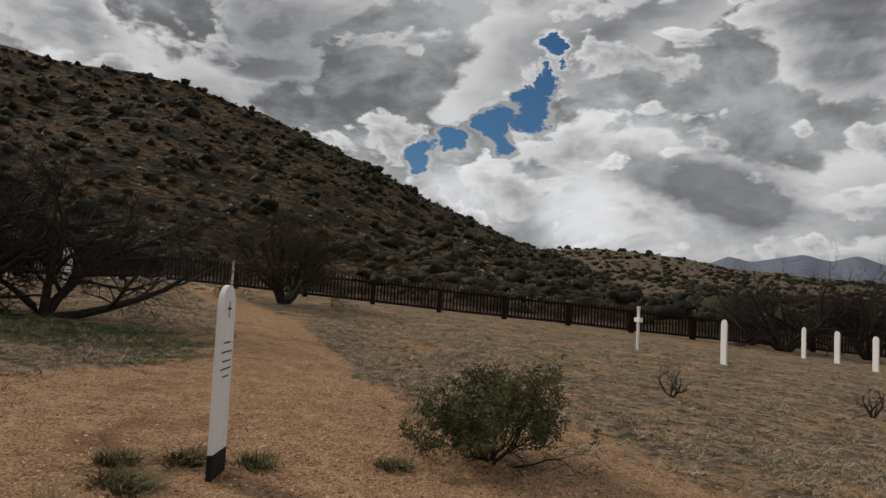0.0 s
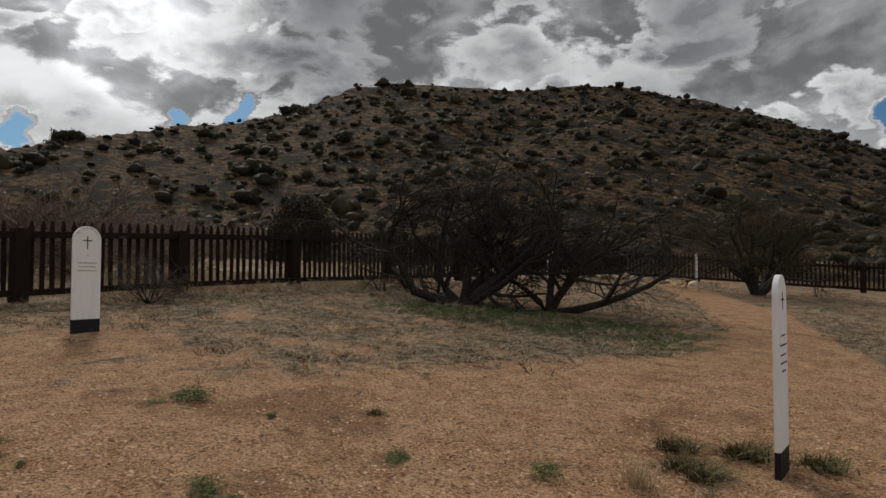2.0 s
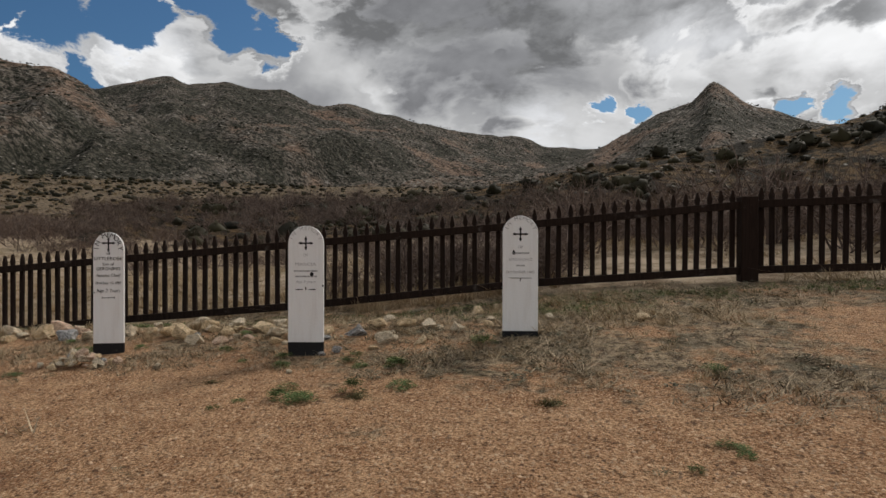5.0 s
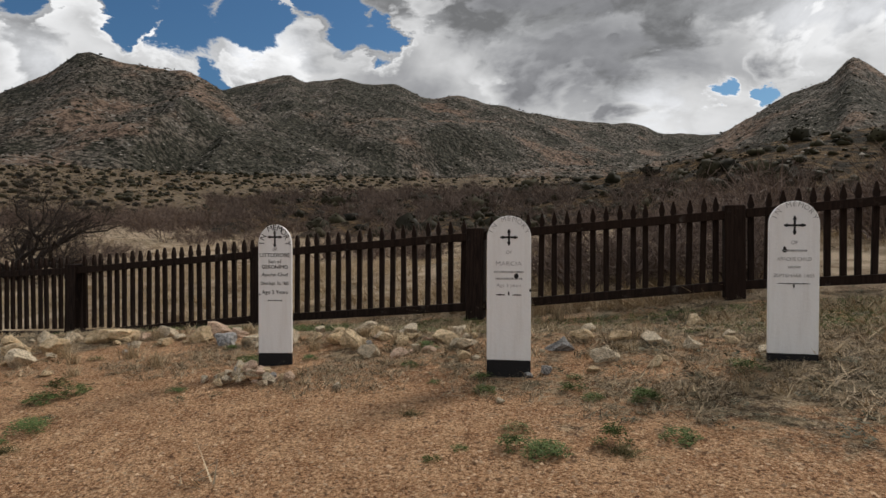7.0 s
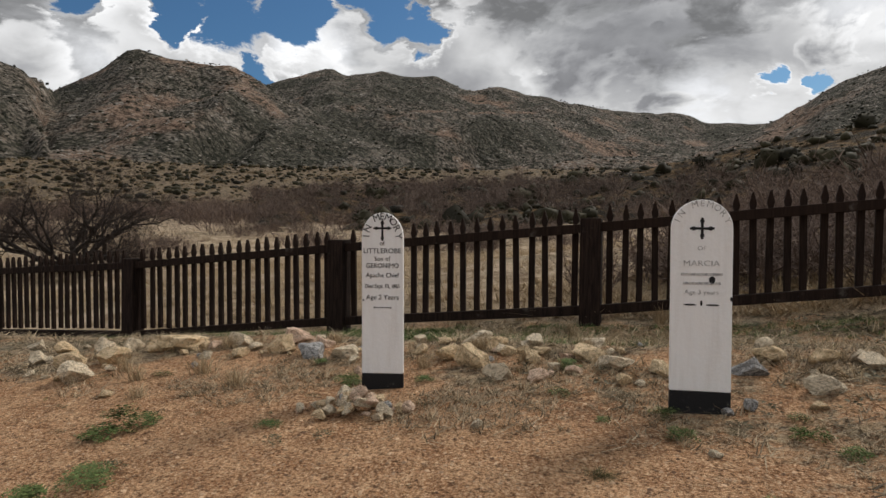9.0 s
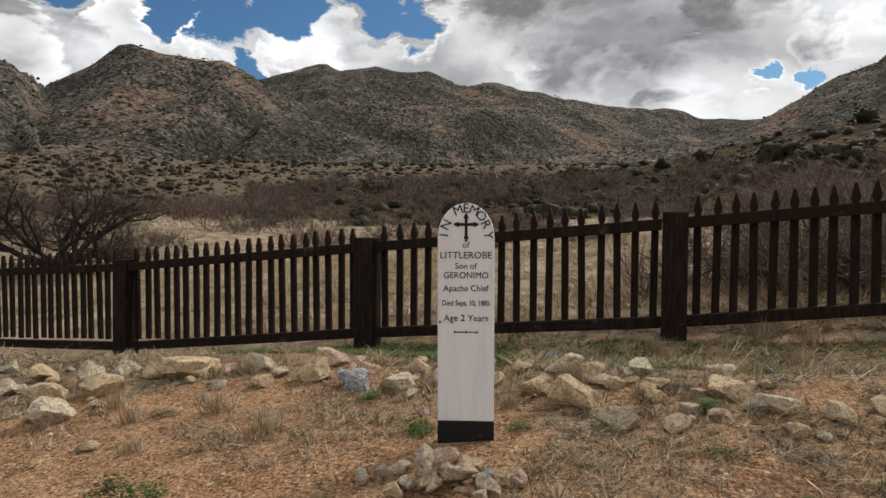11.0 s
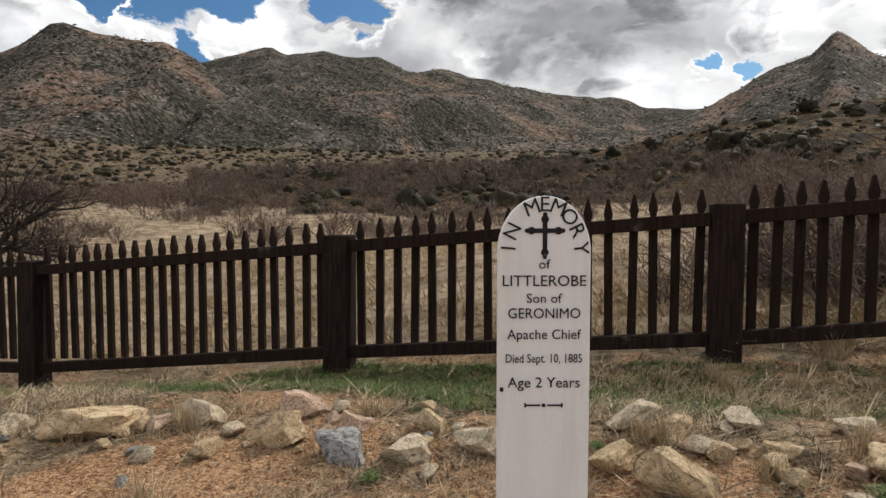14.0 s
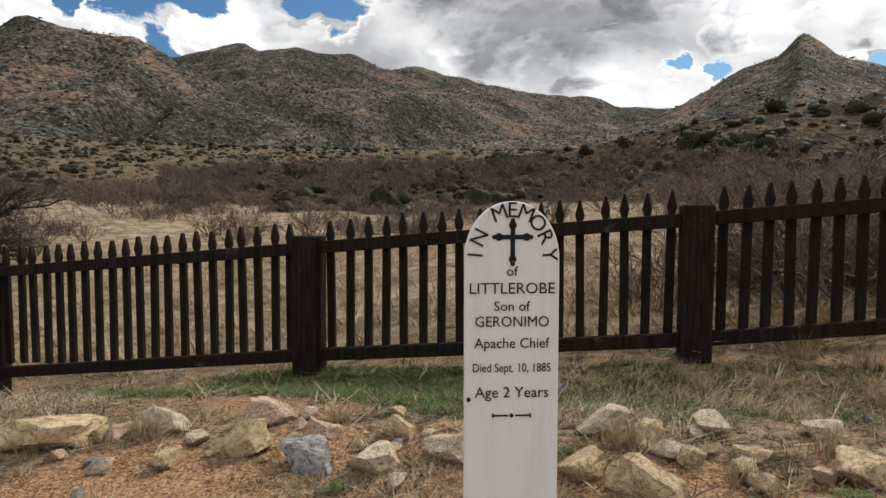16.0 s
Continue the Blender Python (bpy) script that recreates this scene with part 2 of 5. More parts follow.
MAT_WHITE = material("white_painted_board", paint_white, 0.55, lambda g, at: (g.noise(at, 40.0, 4.0, 0.6), 0.002))
MAT_BLACK = material("black_paint", lambda g, at: g.mix(g.ramp(g.noise(at, 22.0, 5.0, 0.7), 0.60, 0.72), (0.010, 0.010, 0.012), (0.10, 0.10, 0.09)), 0.6,
                     lambda g, at: (g.noise(at, 60.0, 4.0), 0.002))
MAT_LETTER = material("black_lettering", lambda g, at: g.mix(g.ramp(g.noise(at, 60.0, 4.0, 0.7), 0.58, 0.70), (0.012, 0.012, 0.014), (0.10, 0.10, 0.10)), 0.6)
MAT_FADED = material("faded_lettering", lambda g, at: g.mix(g.ramp(g.noise(at, 45.0, 4.0, 0.7), 0.40, 0.62), (0.30, 0.30, 0.31), (0.60, 0.59, 0.58)), 0.7)


def paint_bark(g, at):
    c = g.mix(g.ramp(g.noise(at, 14.0, 6.0, 0.7, 0.5), 0.3, 0.7), (0.012, 0.009, 0.008), (0.060, 0.047, 0.040))
    return g.mix(g.ramp(g.noise(at, 1.5, 3.0), 0.5, 0.7), c, (0.040, 0.032, 0.026))


MAT_BARK = material("dark_rough_bark", paint_bark, 0.95, lambda g, at: (g.noise(at, 30.0, 5.0, 0.7), 0.02))
MAT_TWIG = material("dark_bare_twigs", lambda g, at: g.mix(island(g), (0.020, 0.014, 0.012), (0.060, 0.044, 0.036)), 0.95)
MAT_TWIG_OLIVE = material("brown_olive_twigs", lambda g, at: g.mix(island(g), (0.040, 0.032, 0.016), (0.095, 0.070, 0.034)), 0.95)
MAT_BRUSH = material("bare_reddish_brush", lambda g, at: g.mix(island(g), (0.075, 0.053, 0.044), (0.26, 0.195, 0.158)), 0.95)
MAT_GREY_TWIG = material("grey_dead_twigs", lambda g, at: g.mix(island(g), (0.07, 0.055, 0.045), (0.17, 0.14, 0.115)), 0.95)


def leafy(name, dark, light):
    return material(name, lambda g, at: g.mix(island(g), dark, light), 0.8)


MAT_SHRUB = leafy("olive_green_leaves", (0.026, 0.029, 0.008), (0.150, 0.145, 0.043))
MAT_HILL_SHRUB = leafy("dark_hill_foliage", (0.010, 0.009, 0.004), (0.044, 0.038, 0.016))
MAT_FAR_SHRUB = leafy("grey_green_foliage", (0.014, 0.015, 0.010), (0.050, 0.048, 0.031))
MAT_PALE_SHRUB = leafy("pale_tan_bunch_grass", (0.13, 0.092, 0.050), (0.33, 0.245, 0.14))
MAT_STRAW = leafy("dry_straw_blades", (0.26, 0.19, 0.11), (0.62, 0.49, 0.32))
MAT_GREYGRASS = leafy("grey_dead_grass", (0.070, 0.052, 0.031), (0.66, 0.52, 0.345))
MAT_CLUMP = leafy("olive_grey_weed_leaves", (0.048, 0.040, 0.015), (0.22, 0.18, 0.075))
MAT_HUMMOCK = leafy("grey_green_hummock_leaves", (0.034, 0.034, 0.019), (0.24, 0.215, 0.14))
MAT_WEED = leafy("grey_green_weed_leaves", (0.045, 0.050, 0.025), (0.15, 0.155, 0.085))
MAT_GREEN = leafy("fresh_green_blades", (0.048, 0.072, 0.020), (0.175, 0.235, 0.075))
MAT_GRIT = material("granite_gravel", lambda g, at: g.mix(g.ramp(island(g), 0.1, 0.95, smooth=False), (0.12, 0.06, 0.032), (0.72, 0.50, 0.32)), 0.9)


def rock_paint(dark, light, stain):
    def paint(g, at):
        c = g.mix(g.ramp(g.noise(at, 4.5, 8.0, 0.72, 0.8), 0.38, 0.56), dark, light)
        c = g.mix(g.ramp(g.noise(at, 2.2, 6.0, 0.7), 0.54, 0.66), c, stain)
        c = g.mix(g.math("MULTIPLY", each(g), 0.25), c, stain)
        vein = g.math("ABSOLUTE", g.math("SUBTRACT", g.noise(at, 3.2, 6.0, 0.65, 1.5), 0.5))
        return g.mix(g.math("MULTIPLY", g.ramp(vein, 0.025, 0.006), 0.8), c, tuple(0.22 * v for v in dark))
    return paint


ROCK_BUMP = lambda g, at: (g.math("ADD", g.noise(at, 9.0, 8.0, 0.72, 0.8), g.math("MULTIPLY", g.noise(at, 40.0, 5.0, 0.7), 0.4)), 0.014)
MAT_ROCKS = {
    "tan": material("tan_rock", rock_paint((0.48, 0.35, 0.20), (0.78, 0.62, 0.41), (0.66, 0.46, 0.26)), 0.95, ROCK_BUMP),
    "pale": material("pale_cream_rock", rock_paint((0.46, 0.38, 0.27), (0.80, 0.69, 0.52), (0.66, 0.52, 0.36)), 0.95, ROCK_BUMP),
    "grey": material("blue_grey_rock", rock_paint((0.13, 0.125, 0.12), (0.46, 0.45, 0.44), (0.40, 0.40, 0.40)), 0.9, ROCK_BUMP),
    "pink": material("pinkish_rock", rock_paint((0.50, 0.34, 0.24), (0.78, 0.58, 0.44), (0.62, 0.46, 0.34)), 0.95, ROCK_BUMP),
}


MAT_OUTCROP = material("weathered_grey_outcrop", lambda g, at: g.mix(island(g), (0.11, 0.10, 0.085), (0.33, 0.30, 0.26)), 0.95)


# ---- mesh helpers ----
def mesh_of(name, verts, faces, mat, smooth=False):
    me = bpy.data.meshes.new(name)
    me.from_pydata([tuple(v) for v in verts], [], [tuple(f) for f in faces])
    if smooth:
        me.shade_smooth()
    me.materials.append(mat)
    return me


def tri_mesh(name, verts, tris, mat):
    """A mesh straight from arrays of corners and triangles."""
    me = bpy.data.meshes.new(name)
    verts, tris = np.asarray(verts, np.float32), np.asarray(tris, np.int32)
    me.vertices.add(len(verts))
    me.vertices.foreach_set("co", verts.ravel())
    me.loops.add(tris.size)
    me.loops.foreach_set("vertex_index", tris.ravel())
    me.polygons.add(len(tris))
    me.polygons.foreach_set("loop_start", np.arange(0, tris.size, 3, dtype=np.int32))
    me.update(calc_edges=True)
    me.validate()
    me.materials.append(mat)
    return me


def part(name, bm, mat, parent, label=""):
    if isinstance(bm, bpy.types.Mesh):
        me = bm
    else:
        me = bpy.data.meshes.new(name)
        bm.to_mesh(me)
        bm.free()
        me.materials.append(mat)
    ob = new(name, me)
    ob.parent = parent
    return tagged(ob, label)


def box(bm, lo, hi, bevel=0.0):
    made = bmesh.ops.create_cube(bm, size=1)["verts"]
    for v in made:
        v.co = Vector([lo[i] + (v.co[i] + 0.5) * (hi[i] - lo[i]) for i in range(3)])
    if bevel:
        edges = list({e for v in made for e in v.link_edges})
        bmesh.ops.bevel(bm, geom=edges, offset=bevel, segments=1, affect="EDGES", profile=0.5)
    return bm


# ---- the lie of the land ----
def ease(v, a, b):
    u = np.clip((v - a) / (b - a), 0, 1)
    return u * u * (3 - 2 * u)


def yard(x, y):
    """Height of the sloping burial ground and the flat round it."""
    X, Y = np.clip(x, -18, 30), np.clip(y, -20, 46)
    z = -0.03176 - 0.08362 * X + 0.03986 * Y + 0.00062 * X * Y - 0.00063 * Y * Y
    z = z - 0.27 * ease(-x, 8.7, 10.2) * ease(-y, 0.5, 4.5) - 0.24 * ease(-x, 8.5, 10.2) * ease(-y, 7.5, 11.5)
    z = z - 0.10 * ease(-x, 9.3, 10.4) * ease(-y, 5.3, 7.5)
    z = z - 0.11 * ease(-x, 7.8, 9.6) * ease(-y, 7.6, 10.2)
    return z - 0.075 * np.exp(-((x + 7.5) ** 2 + (y + 3.7) ** 2) / 0.8)


# hills as crests: azimuth, elevation seen from the yard, distance of the crest
HILL = [(-60, 0.5, 260), (-16, 1, 230), (-10.5, 3.3, 215), (-6.1, 4.8, 205), (-3.1, 6.1, 200), (1.4, 7.9, 190), (4.4, 9.4, 183), (7.5, 10.9, 176), (11.4, 12.5, 172), (15.3, 13.9, 169), (19, 14.8, 166), (22.2, 15.5, 165),
        (25.6, 15.8, 165), (30.6, 15.6, 165), (34.3, 15.9, 165), (37, 16.1, 165), (41.2, 16.25, 165), (44.7, 16, 163), (46.6, 15.3, 160), (48.9, 14.3, 156), (50.8, 13.5, 150), (55.1, 12.5, 143), (59.1, 12, 136), (63.5, 11, 128),
        (66.5, 10.4, 121), (70.4, 9.2, 114), (73, 8.8, 110), (80, 7.8, 105), (88, 6.9, 105), (98, 4.9, 115), (110, 3.5, 130), (130, 2.8, 140)]
PEAK = [(64, 4.5, 1426), (68, 7.5, 1403), (71.3, 9.2, 1380), (73.5, 10, 1368), (75.5, 10.8, 1357), (76.8, 11.3, 1345), (77.6, 12.0, 1338), (78.4, 12.75, 1334), (79, 13.1, 1334), (79.4, 12.85, 1334), (80, 12.1, 1338), (80.6, 11.6, 1345), (81.5, 11.45, 1350),
        (84.2, 10.35, 1368), (86, 9.2, 1380), (87.6, 8.4, 1403), (90, 7.2, 1410), (94, 5.5, 1426), (100, 3.5, 1426)]
RANGE = [(80, 5.4, 2070), (86, 8, 2023), (88, 8.35, 2000), (90, 8.4, 1977), (92.5, 8.55, 1960), (94.5, 9.25, 1945), (97, 9.6, 1915), (98.9, 9.55, 1905), (100.5, 9.95, 1890), (104.2, 10.8, 1862), (105.2, 11.2, 1858), (107.1, 11.45, 1850),
         (110, 11.95, 1839), (111.4, 11.7, 1835), (112.5, 11.85, 1830), (114.5, 12.65, 1816), (118, 12.9, 1816), (119.3, 13.2, 1820), (121.2, 12.95, 1830), (122.4, 12.85, 1836), (123.4, 13.25, 1840), (124.2, 13.1, 1850), (126.4, 12.6, 1862), (129.1, 11.9, 1845),
         (134, 10.8, 1839), (140, 9.7, 1839), (170, 7.6, 1839)]
SPUR = [(112, 4.5, 1056), (119, 7, 1100), (124, 9.4, 1122), (127, 10.6, 1135), (129.1, 11.9, 1144), (131.7, 13.05, 1155), (134.2, 13.2, 1166), (136.3, 13.45, 1166), (138.5, 13.8, 1166), (139.4, 13.5, 1166), (141, 12.2, 1166), (142, 11.5, 1166),
        (144.3, 10.2, 1166), (145.2, 11, 1080), (146.3, 11.6, 1056), (148.5, 12.1, 1056), (154, 12.9, 1012), (165, 10.5, 1012), (185, 5.5, 1012)]
APRON = [(70, 2, 300), (86, 4.9, 280), (98, 4.9, 270), (110, 5.0, 265), (125, 5.0, 265), (140, 5.1, 265), (155, 4.6, 265), (180, 2.5, 265)]
FAR = [(-75, 3.2, 3200), (-50, 4.2, 3200), (-38, 4.1, 3200), (-35, 3.6, 3200), (-33.9, 3.7, 3200), (-32.3, 4.35, 3200), (-30.5, 3.8, 3200), (-28.6, 4.4, 3200),
       (-25.1, 3.75, 3200), (-23.5, 4.2, 3200), (-22, 3.6, 3200), (-16, 3.0, 3200), (-8, 1, 3200)]
EAST = [(-45, 1.8, 330), (-30, 2.4, 330), (-24, 3.0, 330), (-20, 3.75, 320), (-16, 4.2, 310), (-12, 4.3, 300), (-8, 4.2, 300), (-3, 3.8, 300), (4, 2, 300)]


def crest(table, az):
    a = np.array(table)
    return np.interp(az, a[:, 0], a[:, 1], left=0, right=0), np.interp(az, a[:, 0], a[:, 2])


def rough(x, y, size, octaves=4, seed=0.0):
    """Cheap smooth value noise on arrays, in -1..1."""
    total, amp, norm = np.zeros_like(x), 1.0, 0.0
    for k in range(octaves):
        fx, fy = x / size + seed + 17.3 * k, y / size - seed + 9.1 * k
        ix, iy = np.floor(fx), np.floor(fy)
        ux, uy = fx - ix, fy - iy
        ux, uy = ux * ux * (3 - 2 * ux), uy * uy * (3 - 2 * uy)

        def corner(a, b):
            h = np.sin(a * 127.1 + b * 311.7 + 74.7) * 43758.5453
            return (h - np.floor(h)) * 2 - 1
        v = (corner(ix, iy) * (1 - ux) + corner(ix + 1, iy) * ux) * (1 - uy) + (corner(ix, iy + 1) * (1 - ux) + corner(ix + 1, iy + 1) * ux) * uy
        total, norm = total + amp * v, norm + amp
        amp, size = amp * 0.5, size * 0.5
    return total / norm


LAYERS = [(HILL, 42, 1.15, 2.2, 26, 3.0), (PEAK, 420, 1.35, 16, 130, 35), (RANGE, 480, 1.2, 85, 260, 100), (SPUR, 400, 1.3, 62, 210, 70), (APRON, 110, 1.3, 3, 40, 3), (FAR, 1500, 1.2, 40, 400, 60), (EAST, 120, 1.2, 3, 50, 4)]


def land(x, y):
    """Height of the ground anywhere, with which hill it belongs to."""
    x, y = np.asarray(x, float), np.asarray(y, float)
    r = np.hypot(x, y)
    az = np.degrees(np.arctan2(-x, y))
    az = np.where(az < -100, az + 360, az)
    base = yard(x, y) + 0.04 * rough(x, y, 3.0, 3) * ease(r, 0, 8)
    west = ease(az, 20, 60)
    base = base + np.maximum(r - 24, 0) * (0.012 + 0.022 * west) * ease(r, 24, 60) + rough(x, y, 18, 3, 5) * 0.5 * ease(r, 30, 60)
    base = np.where(r > 300, np.minimum(base, 12), base)
    top, which = base, np.zeros(x.shape, int)
    for k, (table, foot, power, bumps, size, ribs) in enumerate(LAYERS):
        el, dist = crest(table, az)
        high = 1.5 + dist * np.tan(np.radians(el))
        u = np.clip((r - foot) / (dist - foot), 0, 1)
        ramp = u ** power * (0.75 + 0.25 * u)
        back = np.clip((r - dist) / (1.2 * dist), 0, 1)
        ramp = ramp * (1 - back) ** 2
        n = rough(x, y, size, 5, 3.7 * k)
        gully = -np.abs(rough(x, y, size * 1.6, 4, 8.1 * k)) * 1.4
        spurs = 0.5 - np.abs(rough(np.radians(az) * dist + r * 0.45, r * 0.40, size * 1.3, 4, 2.3 * k)) * 2.2
        h = high * ramp + spurs * ribs * u * (1 - u) * 2.6 + (n + gully) * bumps * u * (1 - 0.97 * u) * 1.7 + rough(x, y, size * 0.22, 3, 5.9 * k) * bumps * 0.11 * u
        h = np.where((el > 0.05) & (u > 0), h, -50)
        which = np.where(h > top, k + 1, which)
        top = np.maximum(top, h)
    return top, which


def z_at(x, y):
    return float(land(np.array([x]), np.array([y]))[0][0])


def path_zone(x, y):
    """1 on dead grass, 0 on the worn gravel."""
    # the trodden path that leads north, and the open gravel round the first boards
    mid = np.interp(y, [2, 5.6, 8, 11, 15, 20, 26], [-3.0, -2.2, -2.0, -2.6, -4.0, -6.6, -9.5])
    half = np.interp(y, [2, 5.6, 8, 11, 15, 20, 26], [3.2, 2.0, 1.15, 0.75, 0.7, 0.7, 0.6])
    worn = 1 - ease(np.abs(x - mid) / half, 0.75, 1.35)
    # the strip along which the boards are visited
    ax, ay, bx, by = -1.2, 1.2, -5.4, -5.6
    u = np.clip(((x - ax) * (bx - ax) + (y - ay) * (by - ay)) / ((bx - ax) ** 2 + (by - ay) ** 2), -0.4, 1.1)
    dist = np.hypot(x - ax - u * (bx - ax), y - ay - u * (by - ay))
    worn = np.maximum(worn, 1 - ease(dist, 1.7, 3.4))
    worn = np.maximum(worn, 0.75 * np.exp(-(((x + 7.6) / 1.6) ** 2 + ((y - 2.6) / 2.0) ** 2)))
    worn = np.maximum(worn, 0.8 * np.exp(-(((x + 7.0) / 0.9) ** 2 + ((y + 5.2) / 1.3) ** 2)))
    return 1 - worn


def green_zone(x, y):
    g = 0.9 * np.exp(-(((x + 9.7) / 0.75) ** 2)) * (0.35 * ease(-y, 1.0, 4.0) + 0.65 * ease(-y, 4.6, 6.2))
    g = np.maximum(g, 1.05 * np.exp(-(((x + 5.9) / 3.9) ** 2 + ((y - 9.3) / 1.6) ** 2)))
    g = np.maximum(g, 0.5 * np.exp(-(((x - 15) / 5) ** 2 + ((y - 27) / 3) ** 2)))
    return np.maximum(g, 0.45 * np.exp(-(((x + 10.6) / 1.0) ** 2)) * ease(y, -3, 2))


def field_zone(x, y):
    west = ease(-x, 10.6, 11.5)
    north = ease(y, 31.0, 33.0)
    return np.maximum(west, np.maximum(north, ease(x, 30, 33)))


def build_ground():
    az = np.concatenate([np.arange(-45, 152, 0.40), np.arange(152, 315, 3.0)])
    n, rings = len(az), [0.4]
    while rings[-1] < 4600:
        r = rings[-1]
        rings.append(r * (1.034 if r < 30 else 1.022 if r < 300 else 1.017 if r < 2300 else 1.06))
    rings = np.array(rings)
    A, Rr = np.meshgrid(np.radians(az), rings)
    x, y = -Rr * np.sin(A), Rr * np.cos(A)
    z, which = land(x, y)
    verts = np.stack([x.ravel(), y.ravel(), z.ravel()], 1)
    i, j = np.meshgrid(np.arange(len(rings) - 1), np.arange(n), indexing="ij")
    a, b = i * n + j, i * n + (j + 1) % n
    c, d = b + n, a + n
    tris = np.concatenate([np.stack([a, b, c], -1).reshape(-1, 3), np.stack([a, c, d], -1).reshape(-1, 3)])
    hub = len(verts)
    verts = np.vstack([verts, [[0, 0, z_at(0.01, 0.01)]]])
    k = np.arange(n)
    tris = np.vstack([tris, np.stack([np.full(n, hub), (k + 1) % n, k], 1)])
    tris = tris[:, ::-1]
    me = tri_mesh("ground", verts, tris, MAT_GROUND)
    me.shade_smooth()
    X, Y, W = np.append(x.ravel(), 0), np.append(y.ravel(), 0), np.append(which.ravel(), 0)
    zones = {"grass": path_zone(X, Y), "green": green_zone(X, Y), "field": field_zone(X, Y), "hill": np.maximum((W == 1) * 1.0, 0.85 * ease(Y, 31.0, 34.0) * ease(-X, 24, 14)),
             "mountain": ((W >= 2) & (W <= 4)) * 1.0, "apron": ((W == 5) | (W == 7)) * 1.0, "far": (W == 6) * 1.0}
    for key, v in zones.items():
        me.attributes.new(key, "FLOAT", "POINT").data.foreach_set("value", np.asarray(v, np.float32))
    tagged(new("ground", me), "sloping desert ground of orange gravel and dead grass rising to hills", "ground", kind="structure")


build_ground()


# ---- picket fence ----
WEST_POSTS = [(-10.3, -20.6, 0.55), (-10.38, -17.5, 0.68), (-10.45, -14.45, 0.82), (-10.5, -11.4, 0.99), (-10.57, -8.0, 1.285), (-10.77, -5.0, 1.535), (-11.1, -2.05, 1.79),
              (-11.45, 0.92, 2.07), (-11.72, 3.9, 2.18), (-11.78, 6.6, 2.28), (-11.82, 9.3, 2.37)]
WEST_POSTS += [(-11.84 - 0.02 * k, 9.3 + 3.1 * k, 2.38) for k in range(1, 6)] + [(-11.97, 28.0, 2.38)]
NORTH_POSTS = [(-11.97 + 2.98 * k, 28.0 + (0.7 + 0.3 * k) * min(k, 1), 0) for k in range(0, 13)]
HALF = 0.108


def picket_mesh(length):
    """A flat picket with a necked, pointed head."""
    bm = bmesh.new()
    head = [(-0.025, 0.0), (-0.021, 0.03), (-0.033, 0.075), (-0.033, 0.095), (-0.007, 0.20), (0.007, 0.20), (0.033, 0.095), (0.033, 0.075), (0.021, 0.03), (0.025, 0.0)]
    outline = [(-0.032, 0.0), (-0.032, length - 0.205)] + [(px, length - 0.2 + pz) for px, pz in head] + [(0.032, length - 0.205), (0.032, 0.0)]
    front = [bm.verts.new((px, -0.018, pz)) for px, pz in outline]
    back = [bm.verts.new((px, 0.018, pz)) for px, pz in outline]
    bm.faces.new(front)
    bm.faces.new(back[::-1])
    for k in range(len(outline)):
        bm.faces.new((front[k - 1], back[k - 1], back[k], front[k]))
    bmesh.ops.recalc_face_normals(bm, faces=bm.faces)
    me = bpy.data.meshes.new("picket")
    bm.to_mesh(me)
    bm.free()
    me.materials.append(MAT_TIMBER)
    return me


def build_fence(line, label, seed):
    rnd = random.Random(seed)
    x0, y0, _ = line[0]
    fence = new("picket_fence")
    fence.location = (x0, y0, z_at(x0, y0))
    tagged(fence, label, "fence")
    home = Matrix.Translation(-fence.location)
    pickets = [picket_mesh(1.0 + 0.06 * k) for k in range(3)]
    for k, (x, y, top) in enumerate(line):
        z = z_at(x, y)
        top = top or z + 1.08
        nx, ny, _ = line[min(k + 1, len(line) - 1)]
        ox, oy, _ = line[max(k - 1, 0)]
        turn = math.degrees(math.atan2(ny - oy, nx - ox))
        if seed == 4 or k:
            bm = box(bmesh.new(), (-HALF, -HALF, -0.25), (HALF, HALF, top - z), 0.009)
            post = part("post", bm, MAT_TIMBER, fence)
            post.matrix_local = home @ pose(x, y, z, rnd.uniform(-0.7, 0.7), rnd.uniform(-0.7, 0.7), turn)
        if k + 1 == len(line):
            break
        nz = z_at(nx, ny)
        ntop = line[k + 1][2] or nz + 1.08
        fence_bay(fence, home, Vector((x, y, z)), Vector((nx, ny, nz)), top, ntop, pickets, rnd)


